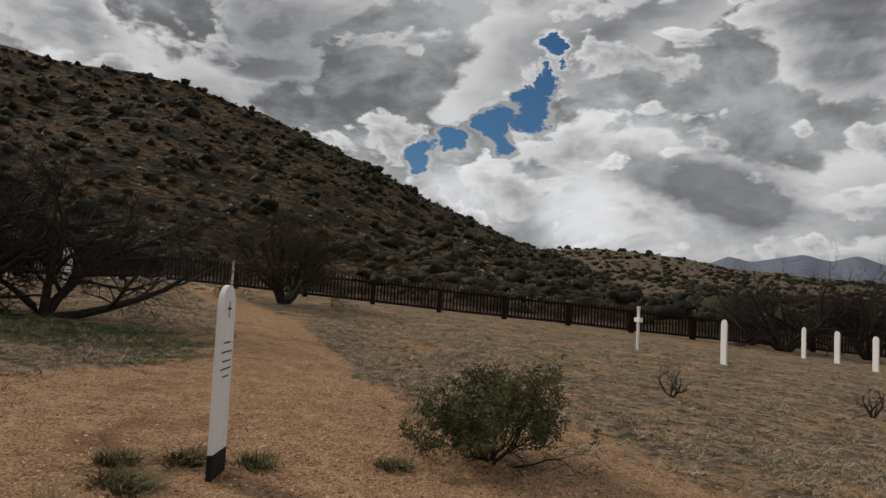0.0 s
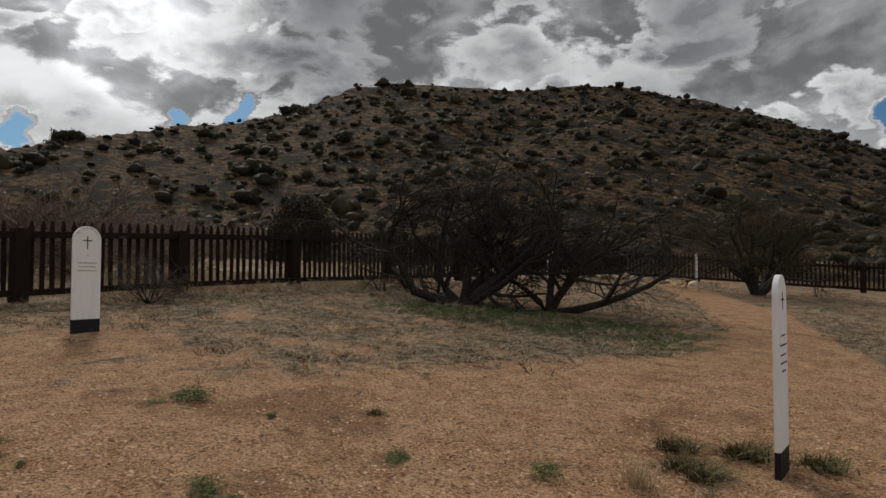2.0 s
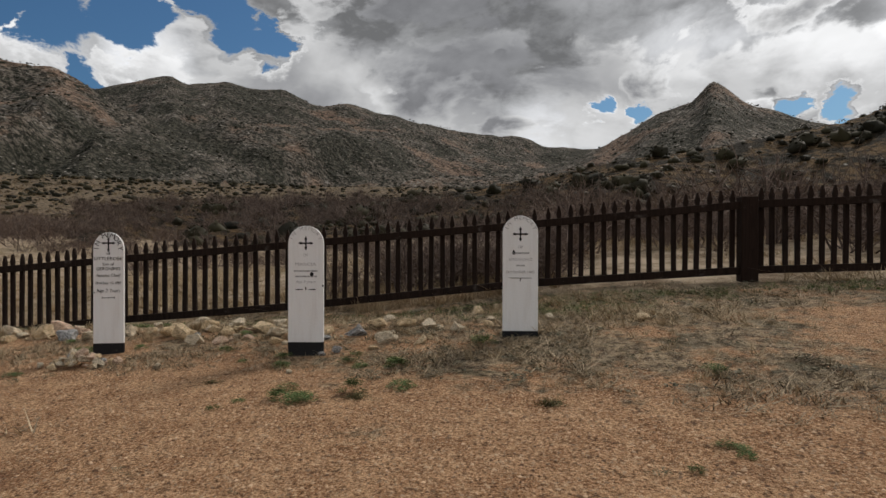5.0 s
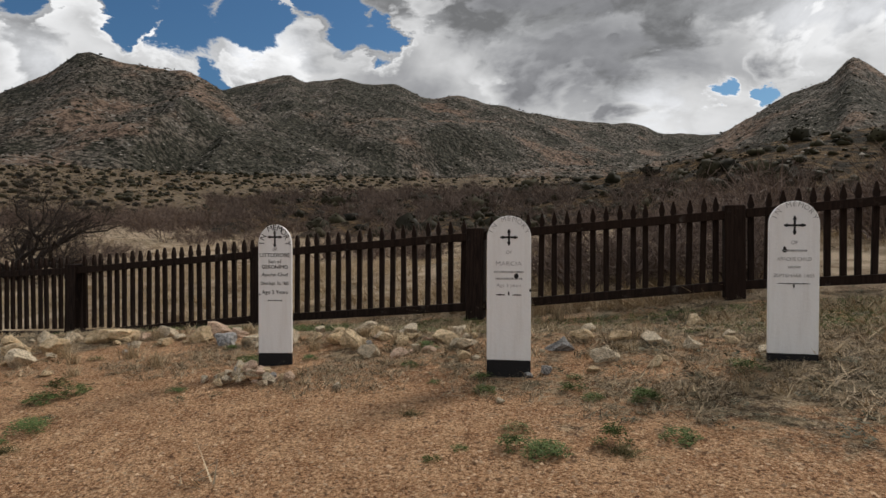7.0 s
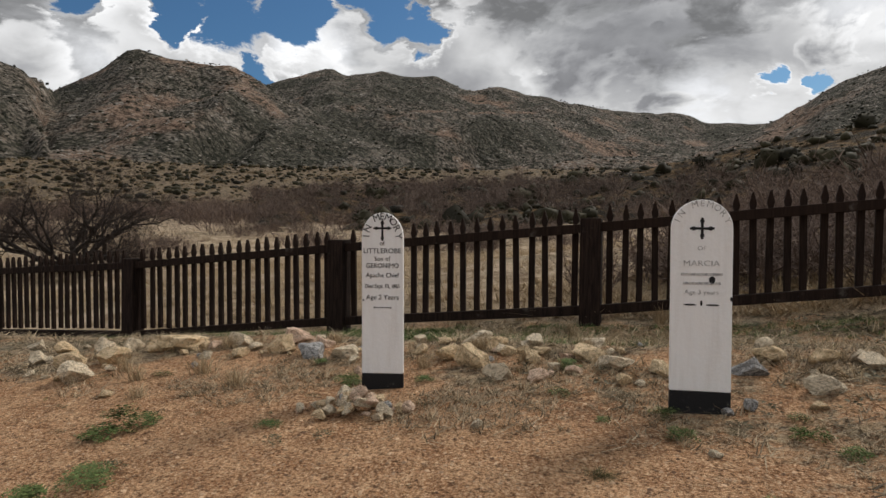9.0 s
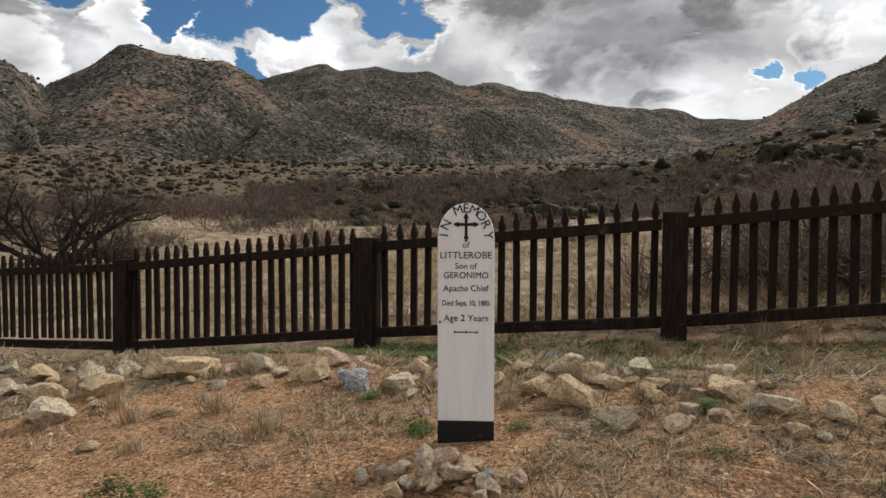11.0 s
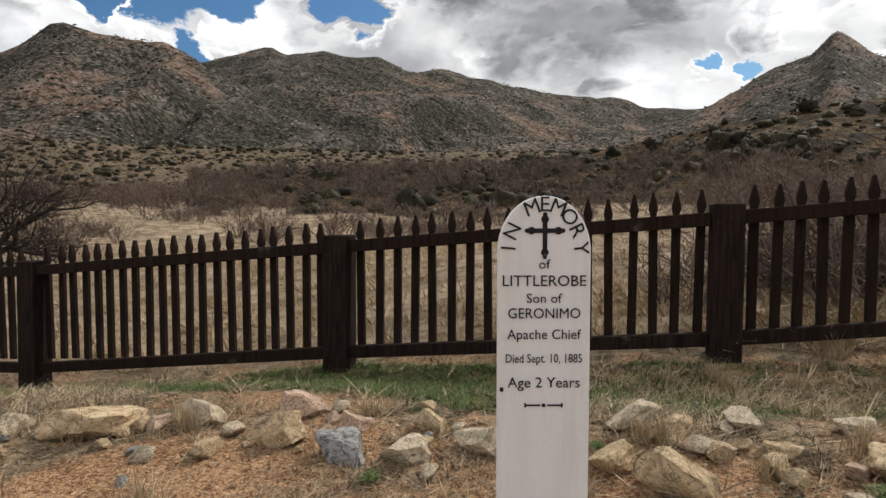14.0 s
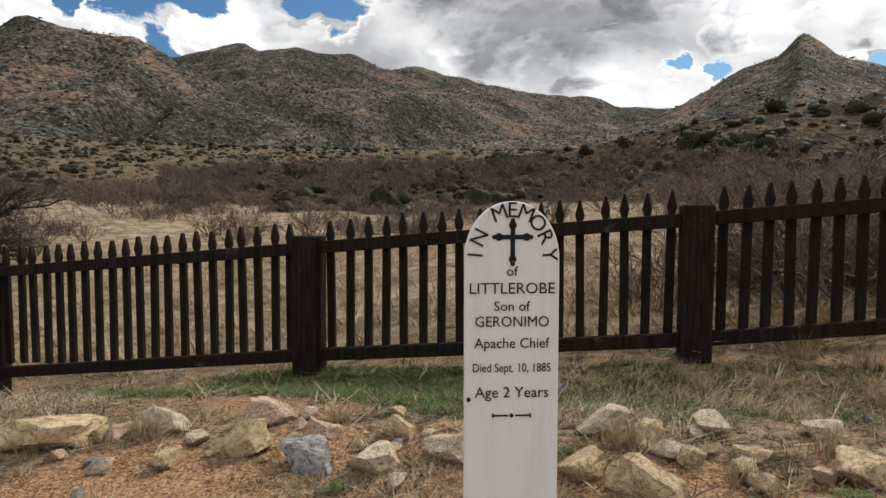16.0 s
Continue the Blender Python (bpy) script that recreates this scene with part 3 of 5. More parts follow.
def fence_bay(fence, home, a, b, top_a, top_b, pickets, rnd):
    run, turn = math.hypot(b.x - a.x, b.y - a.y), math.degrees(math.atan2(b.y - a.y, b.x - a.x))
    here = home @ pose(a.x, a.y, a.z, 0, 0, turn)
    x0, x1 = HALF, run - HALF
    lift = lambda p: 0.15 + 0.11 * float(ease(-p.y, 7.6, 10.2)) * float(ease(-p.x, 7.8, 9.6))
    low = lambda u: lift(a) + (b.z + lift(b) - a.z - lift(a)) * u / run
    high = lambda u: top_a - a.z - 0.10 + (top_b - top_a) * u / run

    def rail(name, height):
        bm = box(bmesh.new(), (x0, -0.055, -0.05), (x1, 0.025, 0.05), 0.006)
        for v in bm.verts:
            v.co.z += height(v.co.x)
        part(name, bm, MAT_TIMBER, fence).matrix_local = here
    rail("top_rail", high)
    rail("bottom_rail", low)
    count = max(4, round((x1 - x0) / 0.152))
    for k in range(count):
        u = x0 + (k + 0.5) * (x1 - x0) / count + rnd.uniform(-0.009, 0.009)
        length = high(u) + 0.215 - low(u)
        p = new("picket", pickets[min(2, max(0, round((length - 1.0) / 0.06)))])
        p.parent = fence
        p.matrix_local = here @ pose(u, 0.045, high(u) + 0.215 - p.data.vertices[6].co.z + rnd.uniform(-0.01, 0.01), 0, rnd.uniform(-0.8, 0.8), 0)


# ---- grave boards ----
def board_outline(w, h, base, arch):
    """Half-round or pointed-round top."""
    pts = [(-w / 2, base), (w / 2, base)]
    for k in range(0, 25):
        a = math.pi * k / 24
        pts.append((w / 2 * math.cos(a), h - arch + arch * math.sin(a)))
    return pts


def slab(outline, thick, mat, name, parent, label="", bevel=0.004):
    bm = bmesh.new()
    f = bm.faces.new([bm.verts.new((0, px, pz)) for px, pz in outline])
    made = bmesh.ops.extrude_face_region(bm, geom=[f])["geom"]
    for v in made:
        if isinstance(v, bmesh.types.BMVert):
            v.co.x -= thick
    bmesh.ops.recalc_face_normals(bm, faces=bm.faces)
    if bevel:
        sharp = [e for e in bm.edges if len(e.link_faces) == 2 and e.calc_face_angle(0) > 0.8]
        bmesh.ops.bevel(bm, geom=sharp, offset=bevel, segments=2, affect="EDGES", profile=0.5)
    return part(name, bm, mat, parent, label)


def letters(text, size, cy, cz, width=None, turn=0.0):
    """Flat lettering as corners and faces on the plane x = 0.002, centred at (cy, cz)."""
    cu = bpy.data.curves.new("text", "FONT")
    cu.body, cu.size, cu.align_x, cu.align_y, cu.extrude, cu.resolution_u = text, size, "CENTER", "CENTER", 0.0006, 3
    ob = bpy.data.objects.new("text", cu)
    me = bpy.data.meshes.new_from_object(ob)
    bpy.data.objects.remove(ob)
    xs = [v.co.x for v in me.vertices]
    squeeze = 1.0 if not width else width / max(1e-4, max(xs) - min(xs))
    mid = (max(xs) + min(xs)) / 2
    c, s = math.cos(turn), math.sin(turn)
    verts = []
    for v in me.vertices:
        u, w = (v.co.x - mid) * squeeze, v.co.y
        verts.append((0.0022 + v.co.z, cy + u * c - w * s, cz + u * s + w * c))
    faces = [tuple(p.vertices) for p in me.polygons]
    bpy.data.meshes.remove(me)
    return verts, faces


def joined(pieces):
    verts, faces = [], []
    for v, f in pieces:
        k = len(verts)
        verts += v
        faces += [tuple(i + k for i in q) for q in f]
    return verts, faces


def bar(y0, y1, z0, z1):
    v = [(x, y, z) for x in (0.0012, 0.0028) for y, z in ((y0, z0), (y1, z0), (y1, z1), (y0, z1))]
    return v, [(4, 5, 6, 7), (0, 1, 5, 4), (1, 2, 6, 5), (2, 3, 7, 6), (3, 0, 4, 7)]


def disc(cy, cz, ry, rz, n=14):
    v = [(0.0028, cy + ry * math.cos(2 * math.pi * k / n), cz + rz * math.sin(2 * math.pi * k / n)) for k in range(n)]
    v += [(0.0010, y, z) for _, y, z in v]
    return v, [tuple(range(n))] + [(k, k + n, (k + 1) % n + n, (k + 1) % n) for k in range(n)]


def cross_shape(cz, up, down, arm, t):
    """A cross with trefoil ends; its arms meet at height cz."""
    out = [bar(-t / 2, t / 2, cz - down, cz - t / 2), bar(-t / 2, t / 2, cz + t / 2, cz + up), bar(-arm, arm, cz - t / 2, cz + t / 2)]
    for y, z in ((-arm, cz), (arm, cz), (0, cz + up), (0, cz - down)):
        out.append(disc(y, z, t * 0.85, t * 0.85))
        along = (0, 1) if y == 0 else (1, 0)
        sign = 1 if (y > 0 or z > cz) else -1
        out.append(disc(y + along[0] * sign * t, z + along[1] * sign * t, t * 0.5, t * 0.5))
    return joined(out)


def arc_text(text, size, radius, cz, spread, tall=0.0):
    out = []
    for k, ch in enumerate(text):
        if ch == " ":
            continue
        a = radians(spread / 2 - spread * k / (len(text) - 1))
        out.append(letters(ch, size, -radius * math.sin(a), cz + (tall or 1.12 * radius) * math.cos(a), None, a))
    return joined(out)


def grave_board(x, y, w, h, label, turn=0.0, thick=0.038, black=0.0, arch=None, lean=0.0, sink=0.0):
    """An upright board that faces +x; the black band reaches to height black above the ground."""
    ob = new("grave_marker")
    ob.matrix_world = pose(x, y, z_at(x, y) - sink, 0, lean, turn)
    tagged(ob, label, "grave marker", "wooden grave boards")
    arch = arch or w * 0.5
    slab(board_outline(w, h, black if black else -0.2, arch), thick, MAT_WHITE, "board", ob)
    if black:
        slab([(-w / 2, -0.2), (w / 2, -0.2), (w / 2, black - 0.001), (-w / 2, black - 0.001)], thick, MAT_BLACK, "painted_foot", ob, "black painted foot", 0.002)
    return ob


def write(ob, made, mat=None, name="lettering"):
    board = next(c for c in ob.children if c.name.startswith("board"))
    return part(name, mesh_of(name, *made, mat or MAT_LETTER), None, board)


def rule_lines(ob, zs, half, t, mat=None):
    """Lines of writing too worn to read, each a bar of its own."""
    for z, k in zs:
        write(ob, bar(-half * k, half * k, z - t / 2, z + t / 2), mat or MAT_LETTER, "worn_line")


def build_boards():
    # the small child's board by the stone pile
    w, h = 0.275, 1.165
    b = grave_board(-7.58, -5.72, w, h, "white wooden grave board with black lettering, cross and black foot", 20, black=0.103, arch=0.165)
    write(b, arc_text("IN MEMORY", 0.064, 0.106, h - 0.167, 170, 0.140))
    write(b, cross_shape(h - 0.103, 0.034, 0.064, 0.040, 0.0135), name="cross")
    for text, size, z, wide in (("of", 0.04, 0.962, 0.034), ("LITTLEROBE", 0.046, 0.912, 0.248), ("Son of", 0.04, 0.860, 0.105), ("GERONIMO", 0.044, 0.815, 0.215),
                                ("Apache Chief", 0.042, 0.752, 0.220), ("Died Sept. 10, 1885", 0.037, 0.680, 0.228), ("Age 2 Years", 0.045, 0.607, 0.216)):
        write(b, letters(text, size, 0, z, wide))
    write(b, joined([bar(-0.055, -0.01, 0.537, 0.542), bar(0.01, 0.055, 0.537, 0.542), disc(0, 0.5395, 0.006, 0.006), disc(-0.055, 0.5395, 0.003, 0.008),
                     disc(0.055, 0.5395, 0.003, 0.008)]), name="ornament")
    write(b, disc(-0.126, 0.588, 0.006, 0.007), name="knot")
    # second board
    w, h = 0.325, 1.20
    b = grave_board(-7.71, -3.77, w, h, "white wooden grave board with small cross, faded lettering and black foot", 12, black=0.13)
    write(b, arc_text("IN MEMORY", 0.05, 0.145, h - 0.185, 130), MAT_FADED)
    write(b, cross_shape(h - 0.16, 0.04, 0.04, 0.045, 0.014), name="cross")
    for text, size, z, wide in (("OF", 0.035, 0.93, 0.045), ("MARCIA", 0.045, 0.845, 0.19)):
        write(b, letters(text, size, 0, z, wide), MAT_FADED)
    write(b, letters("Age 3 years", 0.035, 0, 0.685, 0.18), MAT_FADED)
    rule_lines(b, [(0.785, 1.0), (0.735, 0.9)], 0.11, 0.014, MAT_FADED)
    write(b, joined([disc(-0.06, 0.615, 0.035, 0.005), disc(0.06, 0.615, 0.035, 0.005), disc(0, 0.625, 0.006, 0.016)]), MAT_LETTER, "ornament")
    write(b, disc(0.055, 0.755, 0.017, 0.02), name="knot_hole")
    write(b, disc(0.157, 0.65, 0.007, 0.012), name="nick")
    # third board
    w, h = 0.325, 1.12
    b = grave_board(-8.12, -1.84, w, h, "white wooden grave board with black cross and worn lettering", 8, black=0.055)
    write(b, arc_text("IN MEMORY", 0.05, 0.14, h - 0.18, 130), MAT_FADED)
    write(b, cross_shape(h - 0.17, 0.045, 0.045, 0.05, 0.014), name="cross")
    for text, size, z, wide in (("OF", 0.035, 0.83, 0.045), ("APACHE CHILD", 0.036, 0.715, 0.22), ("SEPTEMBER 1885", 0.033, 0.60, 0.26)):
        write(b, letters(text, size, 0, z, wide), MAT_FADED)
    rule_lines(b, [(0.775, 0.8), (0.66, 0.4)], 0.10, 0.014, MAT_FADED)
    write(b, joined([disc(-0.04, 0.545, 0.07, 0.003), disc(0.04, 0.545, 0.07, 0.003), disc(0, 0.53, 0.005, 0.016)]), MAT_LETTER, "ornament")
    write(b, joined([disc(-0.06, 0.775, 0.017, 0.014), disc(-0.062, 0.79, 0.009, 0.014)]), name="knot_hole")
    # fourth and fifth boards, farther along the fence
    for x, y, w, h, black, turn, sharp in ((-8.32, 1.58, 0.315, 1.20, 0.13, 2, True), (-8.55, 3.45, 0.315, 1.24, 0.155, -2, False)):
        b = grave_board(x, y, w, h, "tall white wooden grave board with thin cross and wide black foot", turn, black=black)
        write(b, arc_text("IN MEMORY", 0.046, 0.13, h - 0.165, 140), MAT_FADED)
        write(b, joined([bar(-0.006, 0.006, h - 0.27, h - 0.12), bar(-0.055, 0.055, h - 0.176, h - 0.164)]), MAT_LETTER, "cross")
        write(b, letters("of", 0.035, 0, h - 0.34, 0.035), MAT_FADED)
        rule_lines(b, [(h - 0.43, 1.0), (h - 0.475, 0.9), (h - 0.52, 1.0)], 0.105, 0.012, MAT_FADED)
        if sharp:
            rule_lines(b, [(h - 0.585, 1.0)], 0.085, 0.012, MAT_LETTER)
            write(b, disc(0.125, h - 0.50, 0.011, 0.011), name="knot_hole")
    # the board that the walk begins beside, seen edge on
    b = grave_board(-1.385, 4.37, 0.27, 1.235, "white wooden grave board with black lettering on its face", 0, thick=0.036, black=0.16, arch=0.14)
    write(b, joined([bar(-0.005, 0.005, 1.02, 1.13), bar(-0.035, 0.035, 1.075, 1.087)]), name="cross")
    rule_lines(b, [(0.86, 0.6), (0.80, 1.0), (0.74, 0.8), (0.69, 1.0), (0.64, 0.6)], 0.10, 0.009)
    # boards far off
    for x, y, h, turn, black in ((7.66, 17.8, 1.2, 3, 0.0), (14.2, 25.8, 1.2, -3, 0.0), (14.96, 24.9, 1.2, 2, 0.0), (14.9, 22.6, 1.2, 0, 0.0), (-7.65, 24.3, 1.2, 8, 0.0), (-10.4, 18.4, 1.0, -14, 0.0)):
        b = grave_board(x, y, 0.31, h, "white wooden grave board standing alone in dead grass", turn, black=black)
        write(b, joined([bar(-0.006, 0.006, h - 0.27, h - 0.12), bar(-0.05, 0.05, h - 0.176, h - 0.164)]), name="cross")
        rule_lines(b, [(h - 0.43, 1.0), (h - 0.475, 0.9), (h - 0.52, 1.0)], 0.10, 0.012, MAT_FADED)
    # a white wooden cross
    x, y = 5.72, 19.1
    ob = new("grave_cross")
    ob.matrix_world = pose(x, y, z_at(x, y), 0, 0, -2)
    tagged(ob, "white painted wooden cross standing in dead grass", "grave marker", "wooden grave boards")
    part("upright", box(bmesh.new(), (-0.03, -0.055, -0.2), (0.03, 0.055, 1.22), 0.006), MAT_WHITE, ob)
    part("arm", box(bmesh.new(), (-0.05, -0.30, 0.80), (0.05, 0.30, 0.93), 0.006), MAT_WHITE, ob)
    part("cap", box(bmesh.new(), (-0.04, -0.07, 1.221), (0.04, 0.07, 1.25), 0.006), MAT_WHITE, ob)


# ---- stones ----
def rock_mesh(seed, cuts=3):
    bm = bmesh.new()
    bmesh.ops.create_icosphere(bm, subdivisions=cuts, radius=0.5)
    rnd = random.Random(seed)
    planes = [(Vector((rnd.gauss(0, 1), rnd.gauss(0, 1), rnd.gauss(0, 1))).normalized(), rnd.uniform(0.20, 0.37)) for _ in range(11)]
    off = Vector((seed * 3.1, seed * 1.7, seed))
    for v in bm.verts:
        for n, d in planes:
            over = v.co.dot(n) - d
            if over > 0:
                v.co -= n * over * 0.96
        v.co *= 1.12 + 0.20 * noise.noise(v.co * 3.0 + off) + 0.10 * noise.noise(v.co * 8 + off) + 0.05 * noise.noise(v.co * 19 + off)
    me = bpy.data.meshes.new("rock")
    bm.to_mesh(me)
    bm.free()
    return me


ROCK_BASE = [rock_mesh(k + 1) for k in range(8)] + [rock_mesh(k + 11, 2) for k in range(8)]
ROCK_KINDS = {}
for tone in MAT_ROCKS:
    ROCK_KINDS[tone] = []
    for base in ROCK_BASE:
        me = base.copy()
        me.materials.append(MAT_ROCKS[tone])
        ROCK_KINDS[tone].append(me)
ROCK_WORDS = {"tan": "rough tan rock lying half sunk in the border row", "pale": "pale cream rough rock lying in the border row",
              "grey": "blue-grey veined rock lying in the border row", "pink": "pinkish tan rock lying in the border row"}


def put_rock(x, y, size, tone, rnd, flat=0.62, sink=0.22, label="", group="border rocks"):
    ob = new("rock", rnd.choice(ROCK_KINDS[tone][8:] if size < 0.16 else ROCK_KINDS[tone][:8]))
    high = size * flat * rnd.uniform(0.85, 1.15)
    ob.matrix_world = pose(x, y, z_at(x, y) + high * (0.5 - sink) * 0.8, rnd.uniform(-14, 14), rnd.uniform(-14, 14), rnd.uniform(0, 360)) @ Matrix.Diagonal(
        (size * rnd.uniform(1.05, 1.3), size * rnd.uniform(0.8, 1.0), high, 1))
    return tagged(ob, label or ROCK_WORDS[tone], "rock", group)


def build_rocks():
    rnd = random.Random(12)
    row = [(-8.27, -8.22, 0.43, "tan"), (-8.40, -7.93, 0.18, "pink"), (-8.52, -7.70, 0.27, "pale"), (-8.68, -7.23, 0.29, "pink"), (-8.36, -7.12, 0.30, "tan"),
           (-8.17, -7.42, 0.17, "tan"), (-8.26, -6.76, 0.27, "grey"), (-8.28, -6.46, 0.28, "pale"), (-8.42, -6.14, 0.30, "pale"), (-8.05, -7.70, 0.15, "pale"),
           (-8.82, -5.54, 0.25, "pale"), (-8.74, -5.33, 0.22, "tan"), (-8.33, -5.58, 0.24, "tan"), (-8.20, -5.30, 0.28, "tan"), (-8.87, -5.05, 0.21, "pale"),
           (-8.92, -4.60, 0.2, "pale"), (-8.47, -4.55, 0.25, "tan"), (-8.33, -4.34, 0.24, "pale"), (-7.95, -5.02, 0.22, "pale"), (-7.94, -4.78, 0.15, "pink"),
           (-7.94, -8.79, 0.34, "pale"), (-8.22, -8.72, 0.22, "pale"), (-7.52, -8.66, 0.26, "tan"), (-7.24, -8.27, 0.33, "pale"), (-7.75, -8.42, 0.27, "tan"),
           (-9.80, -2.48, 0.24, "tan"), (-8.40, -3.51, 0.24, "grey"), (-8.72, -3.40, 0.19, "tan"), (-8.72, -3.06, 0.24, "tan"), (-8.60, -2.80, 0.22, "pale"),
           (-8.12, -3.14, 0.2, "pale"), (-8.52, -2.50, 0.18, "pale"), (-8.32, -4.05, 0.18, "tan"), (-8.66, -2.20, 0.14, "tan"), (-8.71, -0.71, 0.16, "tan"),
           (-8.40, -7.45, 0.16, "pale"), (-8.55, -6.85, 0.20, "pink"), (-8.62, -6.45, 0.18, "tan"), (-8.15, -6.30, 0.12, "pale"), (-8.85, -6.05, 0.16, "pale"),
           (-8.55, -5.15, 0.15, "tan"), (-8.60, -4.92, 0.17, "tan"), (-7.62, -9.2, 0.25, "pale"), (-8.0, -9.35, 0.28, "tan"), (-7.4, -9.9, 0.25, "pink"),
           (-8.1, -9.9, 0.2, "pale"), (-7.12, -3.67, 0.09, "pale"), (-7.09, -4.86, 0.09, "pale"), (-8.2, -4.72, 0.14, "pale"), (-8.45, -3.85, 0.16, "tan"),
           (-9.2, -3.4, 0.16, "pale"), (-8.9, -1.6, 0.13, "pale"), (-8.4, -2.0, 0.12, "pale"), (-7.0, -7.6, 0.12, "tan"), (-7.9, -6.1, 0.10, "pink"),
           (-10.0, -5.9, 0.16, "grey"), (-10.1, -6.2, 0.12, "pale")]
    for x, y, size, tone in row:
        put_rock(x, y, size * 0.96, tone, rnd, 0.66, 0.22)
    for k in range(75):
        y = rnd.uniform(-9.4, -2.2)
        x = -8.45 + 0.25 * math.sin(y * 1.3) + rnd.gauss(0, 0.28) + (0.5 if y < -8.2 else 0)
        put_rock(x, y, rnd.uniform(0.06, 0.15), rnd.choice(["tan", "pale", "pink", "tan", "pale", "tan", "pale", "grey"]), rnd, 0.65, 0.22, "small rough stone between the border rocks")
    # the heap at the foot of the small board
    cx, cy = -7.13, -5.67
    spots = []
    for k in range(52):
        a, d = rnd.uniform(0, 6.28), min(0.30, abs(rnd.gauss(0, 0.165)))
        x, y = cx + 0.62 * d * math.cos(a), cy + 1.2 * d * math.sin(a)
        spots.append((d, x, y))
    for d, x, y in sorted(spots, reverse=True):
        size = rnd.uniform(0.05, 0.125)
        ob = put_rock(x, y, size, rnd.choice(["tan", "pale", "pink", "pink", "pale", "tan", "pale", "grey"]), rnd, 0.75, 0.02,
                      "small angular stone in the heap at the board's foot", "heap of stones")
        ob.location.z += max(0, 0.085 - 0.4 * d)
    # pale stones laid beyond the trees
    for k in range(9):
        put_rock(-12.2 + 0.62 * k + rnd.uniform(-0.2, 0.2), 24.6 + rnd.uniform(-0.3, 0.3), rnd.uniform(0.3, 0.55), "pale", rnd, 0.5, 0.15, "pale stone edging a grave under the trees", "grave edging stones")


# ---- woody plants ----
class Wood:
    """Gathers tapering tubes."""

    def __init__(self, seed):
        self.rnd = random.Random(seed)
        self.verts, self.tris = {}, {}

    def tube(self, layer, pts, radii, sides):
        V, T = self.verts.setdefault(layer, []), self.tris.setdefault(layer, [])
        k0 = len(V)
        for i, (p, r) in enumerate(zip(pts, radii)):
            way = (pts[min(i + 1, len(pts) - 1)] - pts[max(i - 1, 0)]).normalized()
            side = way.orthogonal().normalized()
            other = way.cross(side)
            for s in range(sides):
                a = 2 * math.pi * s / sides
                V.append(p + (side * math.cos(a) + other * math.sin(a)) * r)
        for i in range(len(pts) - 1):
            for s in range(sides):
                a, b = k0 + i * sides + s, k0 + i * sides + (s + 1) % sides
                T.append((a, b, b + sides))
                T.append((a, b + sides, a + sides))

    def limb(self, start, way, length, radius, depth, spec):
        """A crooked limb that forks. spec: forks, bend, droop, spread, shrink, deepest."""
        rnd = self.rnd
        steps = 5 if depth < 2 else (3 if depth < spec["deepest"] else 2)
        pts, radii, p, d = [start], [radius], start.copy(), way.normalized()
        for i in range(steps):
            d = (d + Vector((rnd.gauss(0, 1), rnd.gauss(0, 1), rnd.gauss(0, 0.7))) * spec["bend"] + Vector((0, 0, spec["rise"][min(depth, len(spec["rise"]) - 1)]))).normalized()
            p = p + d * (length / steps)
            pts.append(p.copy())
            radii.append(radius * (1 - 0.62 * (i + 1) / steps))
        layer = "trunk" if depth == 0 else ("branch" if depth < spec["deepest"] - 1 else "twig")
        self.tube(layer, pts, radii, 7 if depth == 0 else (5 if depth == 1 else 3))
        if depth >= spec["deepest"]:
            return
        for k in range(spec["forks"][min(depth, len(spec["forks"]) - 1)]):
            u = rnd.uniform(0.25, 1.0)
            i = min(int(u * steps), steps - 1)
            at = pts[i].lerp(pts[i + 1], u * steps - i)
            along = (pts[i + 1] - pts[i]).normalized()
            out = Vector((rnd.gauss(0, 1), rnd.gauss(0, 1), rnd.gauss(0, 0.8)))
            out = (out - along * out.dot(along)).normalized()
            self.limb(at, along * rnd.uniform(0.5, 1.0) + out * spec["spread"], length * spec["shrink"] * rnd.uniform(0.75, 1.2), max(radii[i] * 0.55, 0.003), depth + 1, spec)

    def tree(self, name, place, label, category, twig_mat, group=""):
        ob = new(name)
        ob.location = place
        tagged(ob, label, category, group)
        for layer, mat in (("trunk", MAT_BARK), ("branch", MAT_BARK), ("twig", twig_mat)):
            if self.verts.get(layer):
                me = tri_mesh(layer, self.verts[layer], self.tris[layer], mat)
                part({"trunk": "trunk", "branch": "branchwork", "twig": "crown"}[layer], me, None, ob)
        return ob


MESQUITE = dict(forks=[6, 6, 7, 4], bend=0.24, rise=[0.05, 0.04, 0.0, -0.01], spread=0.9, shrink=0.60, deepest=4)


